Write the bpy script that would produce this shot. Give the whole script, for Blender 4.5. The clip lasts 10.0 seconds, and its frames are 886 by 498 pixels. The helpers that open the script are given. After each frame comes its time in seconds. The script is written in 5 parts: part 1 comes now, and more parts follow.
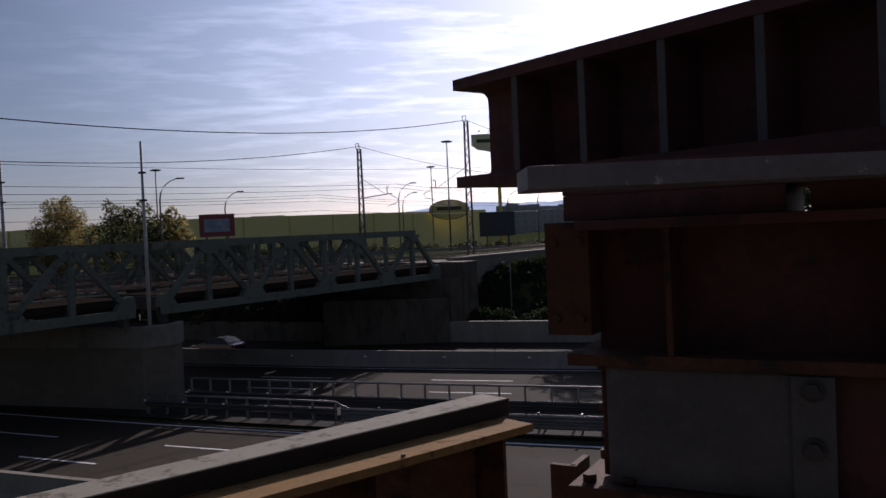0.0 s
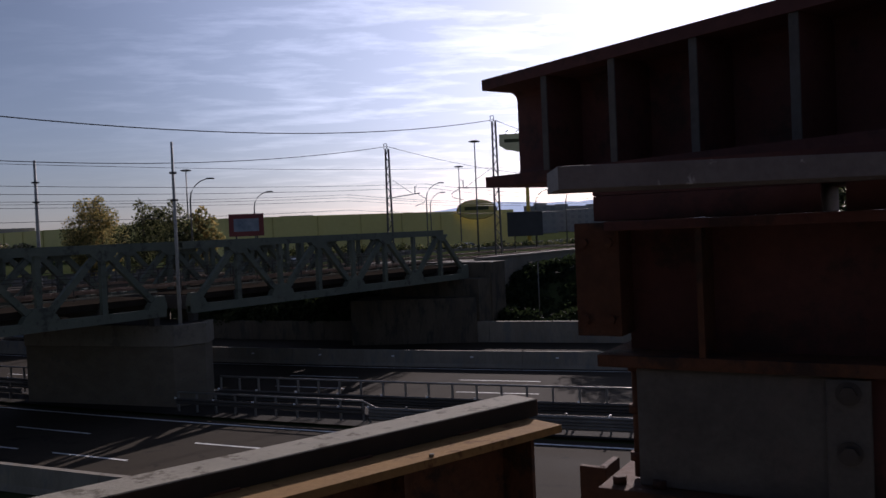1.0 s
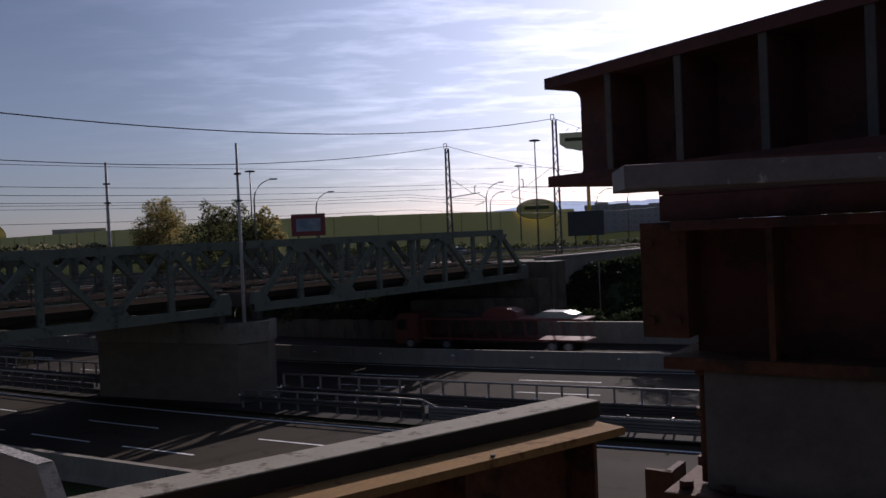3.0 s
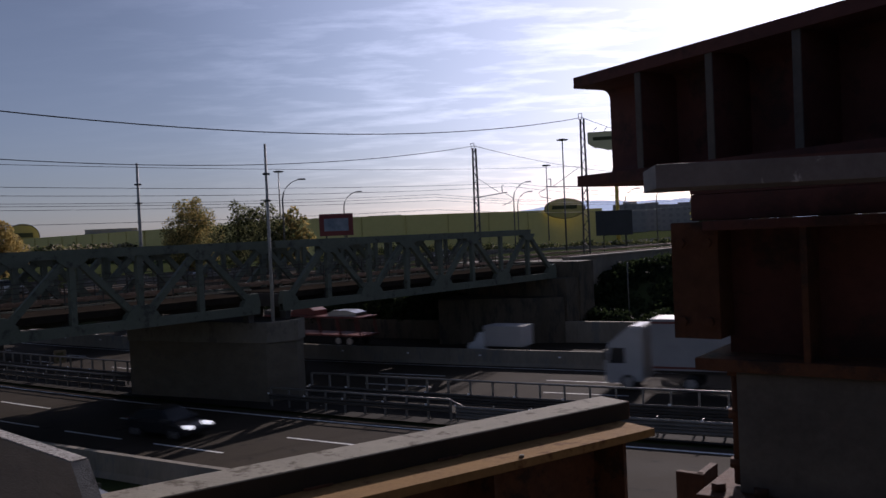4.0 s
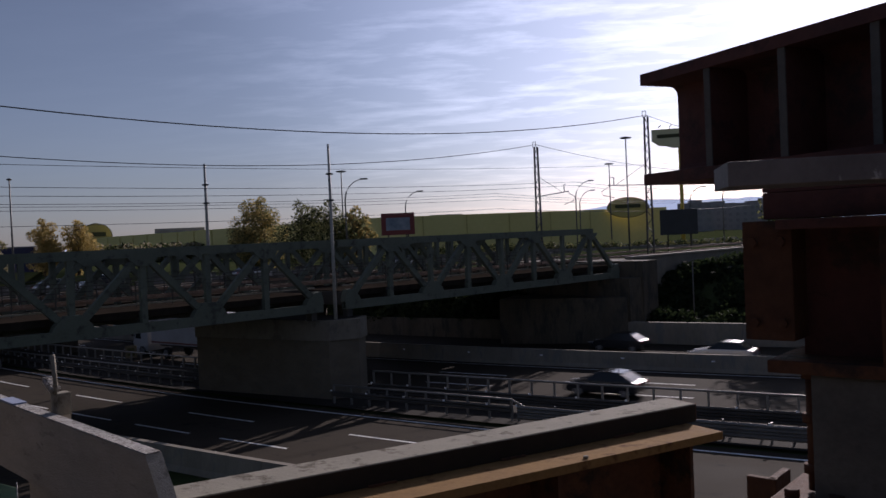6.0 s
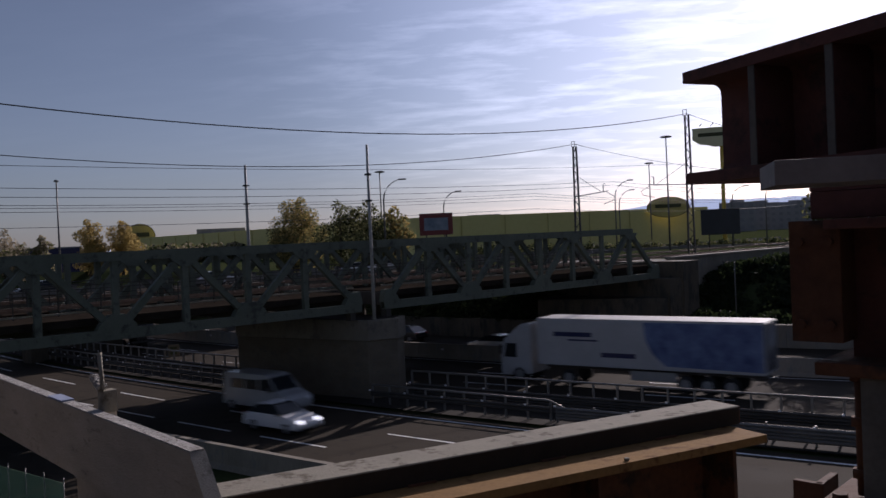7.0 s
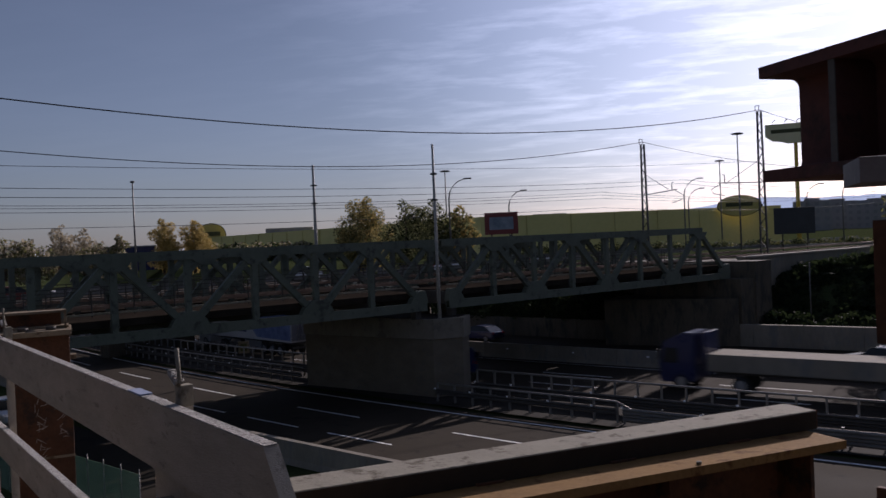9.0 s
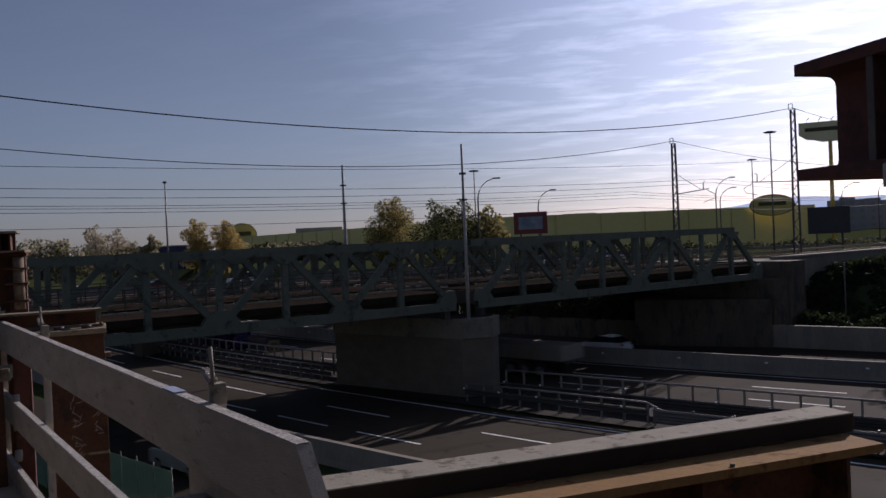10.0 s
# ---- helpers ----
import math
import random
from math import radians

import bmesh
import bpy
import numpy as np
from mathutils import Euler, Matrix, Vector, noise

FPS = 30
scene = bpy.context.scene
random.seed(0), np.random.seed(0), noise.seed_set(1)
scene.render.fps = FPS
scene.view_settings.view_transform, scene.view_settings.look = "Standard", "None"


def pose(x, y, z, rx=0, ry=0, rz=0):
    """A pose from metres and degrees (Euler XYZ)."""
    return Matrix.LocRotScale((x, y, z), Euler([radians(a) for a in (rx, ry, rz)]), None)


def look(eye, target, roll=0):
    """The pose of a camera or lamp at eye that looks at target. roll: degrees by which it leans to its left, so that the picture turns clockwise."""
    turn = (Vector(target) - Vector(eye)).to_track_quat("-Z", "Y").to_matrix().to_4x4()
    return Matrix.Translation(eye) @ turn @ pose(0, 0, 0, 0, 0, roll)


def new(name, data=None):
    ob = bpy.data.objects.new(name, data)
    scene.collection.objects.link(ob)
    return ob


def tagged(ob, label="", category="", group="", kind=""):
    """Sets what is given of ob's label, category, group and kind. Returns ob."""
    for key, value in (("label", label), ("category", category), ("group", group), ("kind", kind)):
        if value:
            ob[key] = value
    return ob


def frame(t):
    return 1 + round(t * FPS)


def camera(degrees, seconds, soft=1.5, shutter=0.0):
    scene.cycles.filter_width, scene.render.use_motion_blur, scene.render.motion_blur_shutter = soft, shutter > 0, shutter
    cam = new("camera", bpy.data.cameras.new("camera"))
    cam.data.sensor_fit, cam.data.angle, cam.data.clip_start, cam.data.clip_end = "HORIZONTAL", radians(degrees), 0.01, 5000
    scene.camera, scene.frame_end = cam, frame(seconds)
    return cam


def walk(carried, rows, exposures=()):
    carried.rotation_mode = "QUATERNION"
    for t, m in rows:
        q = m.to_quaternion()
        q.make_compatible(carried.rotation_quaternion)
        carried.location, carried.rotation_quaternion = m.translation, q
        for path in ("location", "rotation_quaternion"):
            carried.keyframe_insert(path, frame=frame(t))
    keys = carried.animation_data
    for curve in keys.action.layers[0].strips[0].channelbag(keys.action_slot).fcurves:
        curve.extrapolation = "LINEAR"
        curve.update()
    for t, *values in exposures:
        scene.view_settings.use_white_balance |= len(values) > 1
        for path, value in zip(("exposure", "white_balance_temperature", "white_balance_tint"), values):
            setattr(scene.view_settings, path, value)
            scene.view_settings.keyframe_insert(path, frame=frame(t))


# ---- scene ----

# ---------------------------------------------------------------- camera
cam = camera(55.0, 10.0, shutter=0.5)
PATH = [
    (0, 0.024, 0.001, 9.597, 88.66, 2.51, 22.32),
    (0.5, 0.021, 0.002, 9.598, 88.69, 2.49, 23.28),
    (1, 0.019, 0.002, 9.598, 88.73, 2.45, 24.18),
    (1.5, 0.017, 0.003, 9.598, 88.75, 2.50, 25.04),
    (2, 0.014, 0.003, 9.599, 88.79, 2.53, 26.18),
    (2.5, 0.012, 0.003, 9.599, 88.84, 2.50, 27.23),
    (4, 0.005, 0.002, 9.600, 88.94, 2.53, 30.04),
    (4.5, 0.002, 0.001, 9.600, 88.98, 2.50, 30.95),
    (5, 0.000, 0.000, 9.600, 89.01, 2.48, 31.96),
    (6.5, -0.007, -0.004, 9.600, 89.12, 2.54, 35.41),
    (7, -0.010, -0.005, 9.600, 89.19, 2.55, 36.72),
    (7.5, -0.012, -0.007, 9.600, 89.23, 2.55, 37.76),
    (8, -0.015, -0.009, 9.600, 89.26, 2.58, 38.83),
    (8.5, -0.017, -0.011, 9.600, 89.31, 2.56, 39.93),
    (9, -0.020, -0.014, 9.600, 89.33, 2.52, 41.10),
    (9.5, -0.022, -0.016, 9.600, 89.38, 2.56, 42.12),
    (10, -0.025, -0.019, 9.600, 89.40, 2.52, 43.05),
]
walk(cam, [(t, pose(x, y, z, rx, ry, rz)) for t, x, y, z, rx, ry, rz in PATH], [(0, 0.05, 5650, 24), (10, 0.05, 5650, 24)])

# ---------------------------------------------------------------- light
SUN_AZ, SUN_EL = 96.8, 24.4          # degrees, anticlockwise from +x


def make_world():
    w = bpy.data.worlds.new("sky")
    scene.world = w
    w.use_nodes = True
    nt = w.node_tree
    nt.nodes.clear()
    N, L = nt.nodes.new, nt.links.new
    out, bg = N("ShaderNodeOutputWorld"), N("ShaderNodeBackground")
    sky = N("ShaderNodeTexSky")
    sky.sky_type, sky.sun_disc = "NISHITA", False
    sky.sun_elevation, sky.sun_rotation = radians(SUN_EL), radians(90 - SUN_AZ)
    sky.air_density, sky.dust_density, sky.ozone_density = 1.0, 0.6, 3.0
    soft = N("ShaderNodeHueSaturation"); soft.inputs["Saturation"].default_value = 0.67
    # the low haze is cooler than the model's horizon
    cool = N("ShaderNodeMix"); cool.data_type = "RGBA"; cool.blend_type = "MULTIPLY"; cool.inputs[7].default_value = (1.04, 1.0, 1.04, 1)
    L(sky.outputs[0], cool.inputs[6]); L(cool.outputs[2], soft.inputs["Color"])
    # thin streaky cloud: the view direction projected on a flat layer
    tc, sep = N("ShaderNodeTexCoord"), N("ShaderNodeSeparateXYZ")
    L(tc.outputs["Generated"], sep.inputs[0])
    low = N("ShaderNodeMapRange"); low.inputs[1].default_value, low.inputs[2].default_value, low.inputs[3].default_value, low.inputs[4].default_value = 0.02, 0.22, 1.0, 0.0
    L(sep.outputs["Z"], low.inputs[0]); L(low.outputs[0], cool.inputs[0])
    lift = N("ShaderNodeMath"); lift.operation = "ADD"; lift.inputs[1].default_value = 0.10
    L(sep.outputs["Z"], lift.inputs[0])
    flat = N("ShaderNodeVectorMath"); flat.operation = "DIVIDE"
    comb = N("ShaderNodeCombineXYZ")
    for i in range(3):
        L(lift.outputs[0], comb.inputs[i])
    L(tc.outputs["Generated"], flat.inputs[0]); L(comb.outputs[0], flat.inputs[1])
    mp = N("ShaderNodeMapping"); mp.vector_type = "TEXTURE"; mp.inputs["Rotation"].default_value = (0, 0, radians(32)); mp.inputs["Scale"].default_value = (1.25, 0.62, 1.0)
    L(flat.outputs[0], mp.inputs[0])
    n1 = N("ShaderNodeTexNoise"); n1.inputs["Scale"].default_value = 3.1; n1.inputs["Detail"].default_value = 9; n1.inputs["Roughness"].default_value = 0.6; n1.inputs["Distortion"].default_value = 0.2
    L(mp.outputs[0], n1.inputs["Vector"])
    r1 = N("ShaderNodeValToRGB"); r1.color_ramp.elements[0].position = 0.46; r1.color_ramp.elements[1].position = 0.78; r1.color_ramp.elements[0].color = (0.06, 0.06, 0.06, 1)
    L(n1.outputs["Fac"], r1.inputs[0])
    # cloud keeps to the upper sky
    up = N("ShaderNodeMapRange"); up.inputs[1].default_value = -0.02; up.inputs[2].default_value = 0.16; up.inputs[3].default_value = 0.35
    L(sep.outputs["Z"], up.inputs[0])
    mul = N("ShaderNodeMath"); mul.operation = "MULTIPLY"
    L(r1.outputs[0], mul.inputs[0]); L(up.outputs[0], mul.inputs[1])
    toward = N("ShaderNodeVectorMath"); toward.operation = "DOT_PRODUCT"
    toward.inputs[1].default_value = (math.cos(radians(SUN_AZ)) * math.cos(radians(SUN_EL)), math.sin(radians(SUN_AZ)) * math.cos(radians(SUN_EL)), math.sin(radians(SUN_EL)))
    L(tc.outputs["Generated"], toward.inputs[0])
    fwd = N("ShaderNodeMapRange"); fwd.interpolation_type = "SMOOTHSTEP"
    fwd.inputs[1].default_value, fwd.inputs[2].default_value, fwd.inputs[3].default_value, fwd.inputs[4].default_value = 0.66, 0.99, 0.04, 1.0
    L(toward.outputs["Value"], fwd.inputs[0])
    amt = N("ShaderNodeMath"); amt.operation = "MULTIPLY"
    over = N("ShaderNodeMapRange"); over.interpolation_type = "SMOOTHSTEP"
    over.inputs[1].default_value, over.inputs[2].default_value, over.inputs[3].default_value, over.inputs[4].default_value = 0.34, 0.62, 0.0, 0.4
    L(sep.outputs["Z"], over.inputs[0])
    most = N("ShaderNodeMath"); most.operation = "MAXIMUM"
    L(fwd.outputs[0], most.inputs[0]); L(over.outputs[0], most.inputs[1])
    L(mul.outputs[0], amt.inputs[0]); L(most.outputs[0], amt.inputs[1])
    # thin haze brightens smoothly towards the sun
    haze = N("ShaderNodeMapRange"); haze.interpolation_type = "SMOOTHSTEP"
    haze.inputs[1].default_value, haze.inputs[2].default_value, haze.inputs[3].default_value, haze.inputs[4].default_value = 0.72, 0.99, 0.0, 1.0
    L(toward.outputs["Value"], haze.inputs[0])
    veil = N("ShaderNodeMix"); veil.data_type = "RGBA"; veil.blend_type = "MULTIPLY"; veil.clamp_result = False
    veil.inputs[7].default_value = (1.98, 1.92, 1.88, 1)
    L(haze.outputs[0], veil.inputs[0]); L(soft.outputs[0], veil.inputs[6])
    # cloud is lit from behind: it scatters the sky's own light forward
    cl = N("ShaderNodeMix"); cl.data_type = "RGBA"; cl.blend_type = "ADD"; cl.inputs[0].default_value = 1.0
    gain = N("ShaderNodeMix"); gain.data_type = "RGBA"; gain.blend_type = "MULTIPLY"; gain.inputs[0].default_value = 1.0
    gain.inputs[7].default_value = (1.7, 1.62, 1.55, 1)
    L(veil.outputs[2], gain.inputs[6])
    L(gain.outputs[2], cl.inputs[6]); cl.inputs[7].default_value = (1.7, 1.6, 1.5, 1)
    mix = N("ShaderNodeMix"); mix.data_type = "RGBA"
    L(amt.outputs[0], mix.inputs[0]); L(veil.outputs[2], mix.inputs[6]); L(cl.outputs[2], mix.inputs[7])
    L(mix.outputs[2], bg.inputs["Color"])
    bg.inputs["Strength"].default_value = 0.040
    L(bg.outputs[0], out.inputs[0])


make_world()
sun = new("sun", bpy.data.lights.new("sun", "SUN"))
sun.data.energy, sun.data.angle, sun.data.color = 3.6, radians(0.6), (1.0, 0.86, 0.69)
_a, _e = radians(SUN_AZ), radians(SUN_EL)
sun.matrix_world = look((math.cos(_a) * math.cos(_e) * 50, math.sin(_a) * math.cos(_e) * 50, 60 + math.sin(_e) * 50), (0, 0, 60))


# ---------------------------------------------------------------- materials
def surface(name, c1, c2, scale=3.0, rough=0.8, metal=0.0, bump=0.15, fine=12.0, c3=None, c3_amount=0.3, stretch=(1, 1, 1), spec=0.3, random_amount=0.0):
    """Two-scale mottled paint, rust, stone or soil; c3 adds blotches of a third colour."""
    m = bpy.data.materials.new(name)
    m.use_nodes = True
    nt = m.node_tree
    N, L = nt.nodes.new, nt.links.new
    b = nt.nodes["Principled BSDF"]
    tc, mp = N("ShaderNodeTexCoord"), N("ShaderNodeMapping")
    mp.inputs["Scale"].default_value = stretch
    L(tc.outputs["Object"], mp.inputs[0])
    big, small = N("ShaderNodeTexNoise"), N("ShaderNodeTexNoise")
    big.inputs["Scale"].default_value, big.inputs["Detail"].default_value = scale, 5
    small.inputs["Scale"].default_value, small.inputs["Detail"].default_value = scale * fine, 6
    for n in (big, small):
        n.inputs["Roughness"].default_value = 0.65
        L(mp.outputs[0], n.inputs["Vector"])
    add = N("ShaderNodeMath"); add.operation = "MULTIPLY_ADD"; add.inputs[1].default_value = 0.45
    L(small.outputs["Fac"], add.inputs[0]); L(big.outputs["Fac"], add.inputs[2])
    ramp = N("ShaderNodeMapRange"); ramp.inputs[1].default_value = 0.52; ramp.inputs[2].default_value = 0.92
    L(add.outputs[0], ramp.inputs[0])
    mix = N("ShaderNodeMix"); mix.data_type = "RGBA"
    mix.inputs[6].default_value, mix.inputs[7].default_value = (*c1, 1), (*c2, 1)
    L(ramp.outputs[0], mix.inputs[0])
    colour = mix.outputs[2]
    if c3:
        blot = N("ShaderNodeTexNoise"); blot.inputs["Scale"].default_value = scale * 2.3; blot.inputs["Detail"].default_value = 8; blot.inputs["Roughness"].default_value = 0.7
        L(mp.outputs[0], blot.inputs["Vector"])
        br = N("ShaderNodeMapRange"); br.inputs[1].default_value = 0.62 - 0.25 * c3_amount; br.inputs[2].default_value = 0.70 - 0.2 * c3_amount
        L(blot.outputs["Fac"], br.inputs[0])
        m3 = N("ShaderNodeMix"); m3.data_type = "RGBA"; m3.inputs[7].default_value = (*c3, 1)
        L(br.outputs[0], m3.inputs[0]); L(colour, m3.inputs[6])
        colour = m3.outputs[2]
    if random_amount:
        oi, hsv, mr = N("ShaderNodeObjectInfo"), N("ShaderNodeHueSaturation"), N("ShaderNodeMapRange")
        mr.inputs[3].default_value, mr.inputs[4].default_value = 1 - random_amount, 1 + random_amount
        L(oi.outputs["Random"], mr.inputs[0]); L(mr.outputs[0], hsv.inputs["Value"]); L(colour, hsv.inputs["Color"])
        colour = hsv.outputs[0]
    L(colour, b.inputs["Base Color"])
    rr = N("ShaderNodeMapRange"); rr.inputs[3].default_value, rr.inputs[4].default_value = max(rough - 0.12, 0.03), min(rough + 0.12, 1)
    L(big.outputs["Fac"], rr.inputs[0]); L(rr.outputs[0], b.inputs["Roughness"])
    b.inputs["Metallic"].default_value = metal
    b.inputs["Specular IOR Level"].default_value = spec
    if bump:
        bp = N("ShaderNodeBump"); bp.inputs["Strength"].default_value = bump; bp.inputs["Distance"].default_value = 0.02
        L(small.outputs["Fac"], bp.inputs["Height"]); L(bp.outputs[0], b.inputs["Normal"])
    return m


def glow(name, colour, strength):
    m = bpy.data.materials.new(name)
    m.use_nodes = True
    b = m.node_tree.nodes["Principled BSDF"]
    b.inputs["Base Color"].default_value = (*colour, 1)
    b.inputs["Emission Color"].default_value, b.inputs["Emission Strength"].default_value = (*colour, 1), strength
    return m


def gloss(name, colour, rough=0.15, metal=0.0, coat=0.0):
    m = surface(name, colour, tuple(0.85 * c for c in colour), 1.5, rough, metal, 0.0)
    m.node_tree.nodes["Principled BSDF"].inputs["Coat Weight"].default_value = coat
    return m


ASPHALT = surface("asphalt", (0.034, 0.028, 0.0205), (0.053, 0.0435, 0.032), 0.25, 0.88, 0, 0.3, 40, (0.022, 0.0195, 0.0165), 0.2, spec=0.06)
ASPHALT_OLD = surface("asphalt_old", (0.031, 0.0255, 0.019), (0.046, 0.038, 0.028), 0.2, 0.9, 0, 0.25, 40, (0.026, 0.023, 0.02), 0.2, spec=0.06)
WHITE_LINE = surface("road_paint", (0.62, 0.62, 0.6), (0.8, 0.8, 0.77), 1.0, 0.7, 0, 0.1, 20, (0.3, 0.3, 0.29), 0.25)
CONCRETE = surface("concrete", (0.175, 0.155, 0.122), (0.26, 0.232, 0.186), 0.5, 0.9, 0, 0.3, 14, (0.17, 0.165, 0.15), 0.35, (1, 1, 0.35))
# Stained concrete with shade under the bridge worked into its darker tone.
CONCRETE_DARK = surface("concrete_stained_shaded", (0.072, 0.06, 0.043), (0.122, 0.103, 0.075), 0.5, 0.9, 0, 0.3, 14, (0.05, 0.047, 0.04), 0.45, (1, 1, 0.3))
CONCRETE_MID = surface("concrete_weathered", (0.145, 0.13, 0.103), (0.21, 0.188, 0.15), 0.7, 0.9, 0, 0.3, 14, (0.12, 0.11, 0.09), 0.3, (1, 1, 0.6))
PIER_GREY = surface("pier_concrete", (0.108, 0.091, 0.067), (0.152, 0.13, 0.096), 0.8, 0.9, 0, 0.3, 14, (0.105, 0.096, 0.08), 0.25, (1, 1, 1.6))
GRASS = surface("grass", (0.028, 0.040, 0.017), (0.062, 0.074, 0.030), 0.35, 1.0, 0, 0.5, 18, (0.07, 0.062, 0.038), 0.3, spec=0.0)
GREEN_STEEL = surface("green_paint", (0.09, 0.104, 0.078), (0.132, 0.145, 0.112), 0.6, 0.7, 0, 0.1, 16, (0.05, 0.052, 0.045), 0.3)
# Paler galvanised tone: sun on the rail tops is put into it.
GALV_RAIL_LIT = surface("galvanised_rail_lit", (0.16, 0.154, 0.143), (0.23, 0.222, 0.206), 1.2, 0.45, 0.45, 0.05, 16)
GALV = surface("galvanised_steel", (0.12, 0.115, 0.105), (0.19, 0.182, 0.168), 1.2, 0.5, 0.2, 0.05, 16)
POLE_GREY = surface("pale_pole_paint", (0.30, 0.29, 0.27), (0.42, 0.41, 0.385), 1.5, 0.6, 0.0, 0.05, 10, (0.2, 0.19, 0.175), 0.25)
DARK_STEEL = surface("dark_steel", (0.052, 0.048, 0.043), (0.086, 0.080, 0.073), 1.0, 0.6, 0.3, 0.1)
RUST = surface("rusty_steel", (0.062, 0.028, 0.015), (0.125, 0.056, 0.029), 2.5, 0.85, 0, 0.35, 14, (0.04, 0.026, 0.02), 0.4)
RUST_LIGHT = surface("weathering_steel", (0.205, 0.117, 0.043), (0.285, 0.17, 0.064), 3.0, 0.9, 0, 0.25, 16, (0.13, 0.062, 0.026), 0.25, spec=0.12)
RED_PRIMER = surface("red_primer", (0.075, 0.030, 0.025), (0.115, 0.046, 0.037), 2.0, 0.75, 0, 0.2, 16, (0.045, 0.026, 0.022), 0.35)
GREY_STEEL = surface("grey_steel", (0.215, 0.197, 0.155), (0.29, 0.267, 0.212), 4.0, 0.85, 0.0, 0.3, 14, (0.11, 0.092, 0.066), 0.3, spec=0.15)
GREY_BLOCK = surface("grey_block", (0.075, 0.072, 0.066), (0.125, 0.12, 0.108), 5.0, 0.85, 0, 0.25, 12, (0.11, 0.1, 0.09), 0.3)
PLATE_GREY = surface("plate_grey", (0.13, 0.115, 0.11), (0.20, 0.18, 0.17), 6.0, 0.7, 0.0, 0.2, 10, (0.5, 0.48, 0.45), 0.06)
WHITE_WOOD = surface("whitewashed_wood", (0.37, 0.325, 0.255), (0.50, 0.445, 0.36), 2.0, 0.9, 0, 0.5, 18, (0.28, 0.25, 0.2), 0.15, (1, 5, 5), spec=0.15)
WORN_EDGE = surface("worn_plank_edge", (0.30, 0.28, 0.25), (0.58, 0.56, 0.52), 38.0, 0.9, 0, 0.7, 4, (0.17, 0.15, 0.125), 0.45)
BLUE_PAINT = surface("blue_paint", (0.24, 0.28, 0.40), (0.32, 0.36, 0.46), 8.0, 0.7)
YELLOW_WALL = surface("yellow_cladding", (0.60, 0.53, 0.19), (0.70, 0.62, 0.24), 0.05, 0.6, 0, 0.05, 30)
YELLOW_SIGN = surface("yellow_sign", (0.42, 0.35, 0.10), (0.50, 0.42, 0.13), 0.2, 0.5, 0, 0.0)
PALE_SIGN = surface("pale_sign", (0.66, 0.60, 0.34), (0.74, 0.68, 0.42), 0.3, 0.5, 0, 0.0)
POLE_YELLOW = surface("yellow_pole", (0.62, 0.42, 0.07), (0.70, 0.48, 0.09), 0.3, 0.5, 0, 0.0)
GREEN_TEXT = surface("dark_green_sign", (0.055, 0.06, 0.022), (0.075, 0.078, 0.03), 0.5, 0.6, 0, 0.0)
RED_FRAME = surface("red_frame", (0.17, 0.04, 0.035), (0.22, 0.05, 0.045), 0.5, 0.5)
POSTER = surface("poster", (0.14, 0.18, 0.22), (0.34, 0.37, 0.40), 0.6, 0.6, 0, 0, 3)
DARK_BOARD = surface("dark_board", (0.045, 0.045, 0.046), (0.06, 0.06, 0.062), 0.5, 0.6)
BARK = surface("bark", (0.06, 0.045, 0.03), (0.11, 0.085, 0.06), 3, 0.95, 0, 0.5)
def leafy(name, c1, c2):
    """Thin leaves that let backlight through."""
    m = surface(name, c1, c2, 0.6, 0.7, 0, 0, 9, spec=0.2)
    nt = m.node_tree
    N, L = nt.nodes.new, nt.links.new
    b, out = nt.nodes["Principled BSDF"], nt.nodes["Material Output"]
    tr, mx = N("ShaderNodeBsdfTranslucent"), N("ShaderNodeMixShader")
    mx.inputs[0].default_value = 0.5
    L(b.inputs["Base Color"].links[0].from_socket, tr.inputs["Color"])
    L(b.outputs[0], mx.inputs[1]); L(tr.outputs[0], mx.inputs[2]); L(mx.outputs[0], out.inputs["Surface"])
    return m


LEAF_GREEN = leafy("leaf_green", (0.125, 0.128, 0.05), (0.19, 0.188, 0.08))
LEAF_IVY = leafy("leaf_ivy", (0.015, 0.024, 0.010), (0.032, 0.044, 0.017))
LEAF_BANK = leafy("leaf_bank", (0.03, 0.045, 0.017), (0.06, 0.075, 0.028))
LEAF_YELLOW = leafy("leaf_autumn", (0.32, 0.25, 0.09), (0.46, 0.345, 0.12))
LEAF_DRY = leafy("leaf_dry", (0.30, 0.26, 0.18), (0.42, 0.36, 0.25))
# The hills emit a little: distance haze is put in as a glow.
HILL = glow("far_hills_haze", (0.46, 0.50, 0.58), 0.78)
# Haze is painted into this pair: windows barely darker than walls.
FAR_WALL = surface("far_building", (0.22, 0.215, 0.215), (0.28, 0.275, 0.27), 0.05, 0.9, 0, 0)
FAR_DARK = surface("hazy_far_windows", (0.18, 0.18, 0.185), (0.22, 0.22, 0.225), 0.2, 0.4, 0, 0)
GLASS_DARK = gloss("tinted_glass", (0.02, 0.024, 0.028), 0.08)
RUBBER = surface("tyre_rubber", (0.018, 0.018, 0.018), (0.03, 0.03, 0.03), 5, 0.9)
RIM = gloss("rim_alloy", (0.45, 0.45, 0.46), 0.35, 0.8)
LAMP_GLASS = gloss("lamp_glass", (0.75, 0.76, 0.78), 0.1)
HEADLIGHT = glow("lit_headlight", (1.0, 0.97, 0.9), 1.3)
REFLECTOR = gloss("white_reflector", (0.85, 0.85, 0.85), 0.3)
TAIL_RED = gloss("red_lens", (0.35, 0.02, 0.02), 0.2)
CAR_WHITE = gloss("white_car_paint", (0.78, 0.79, 0.8), 0.25, 0, 0.5)
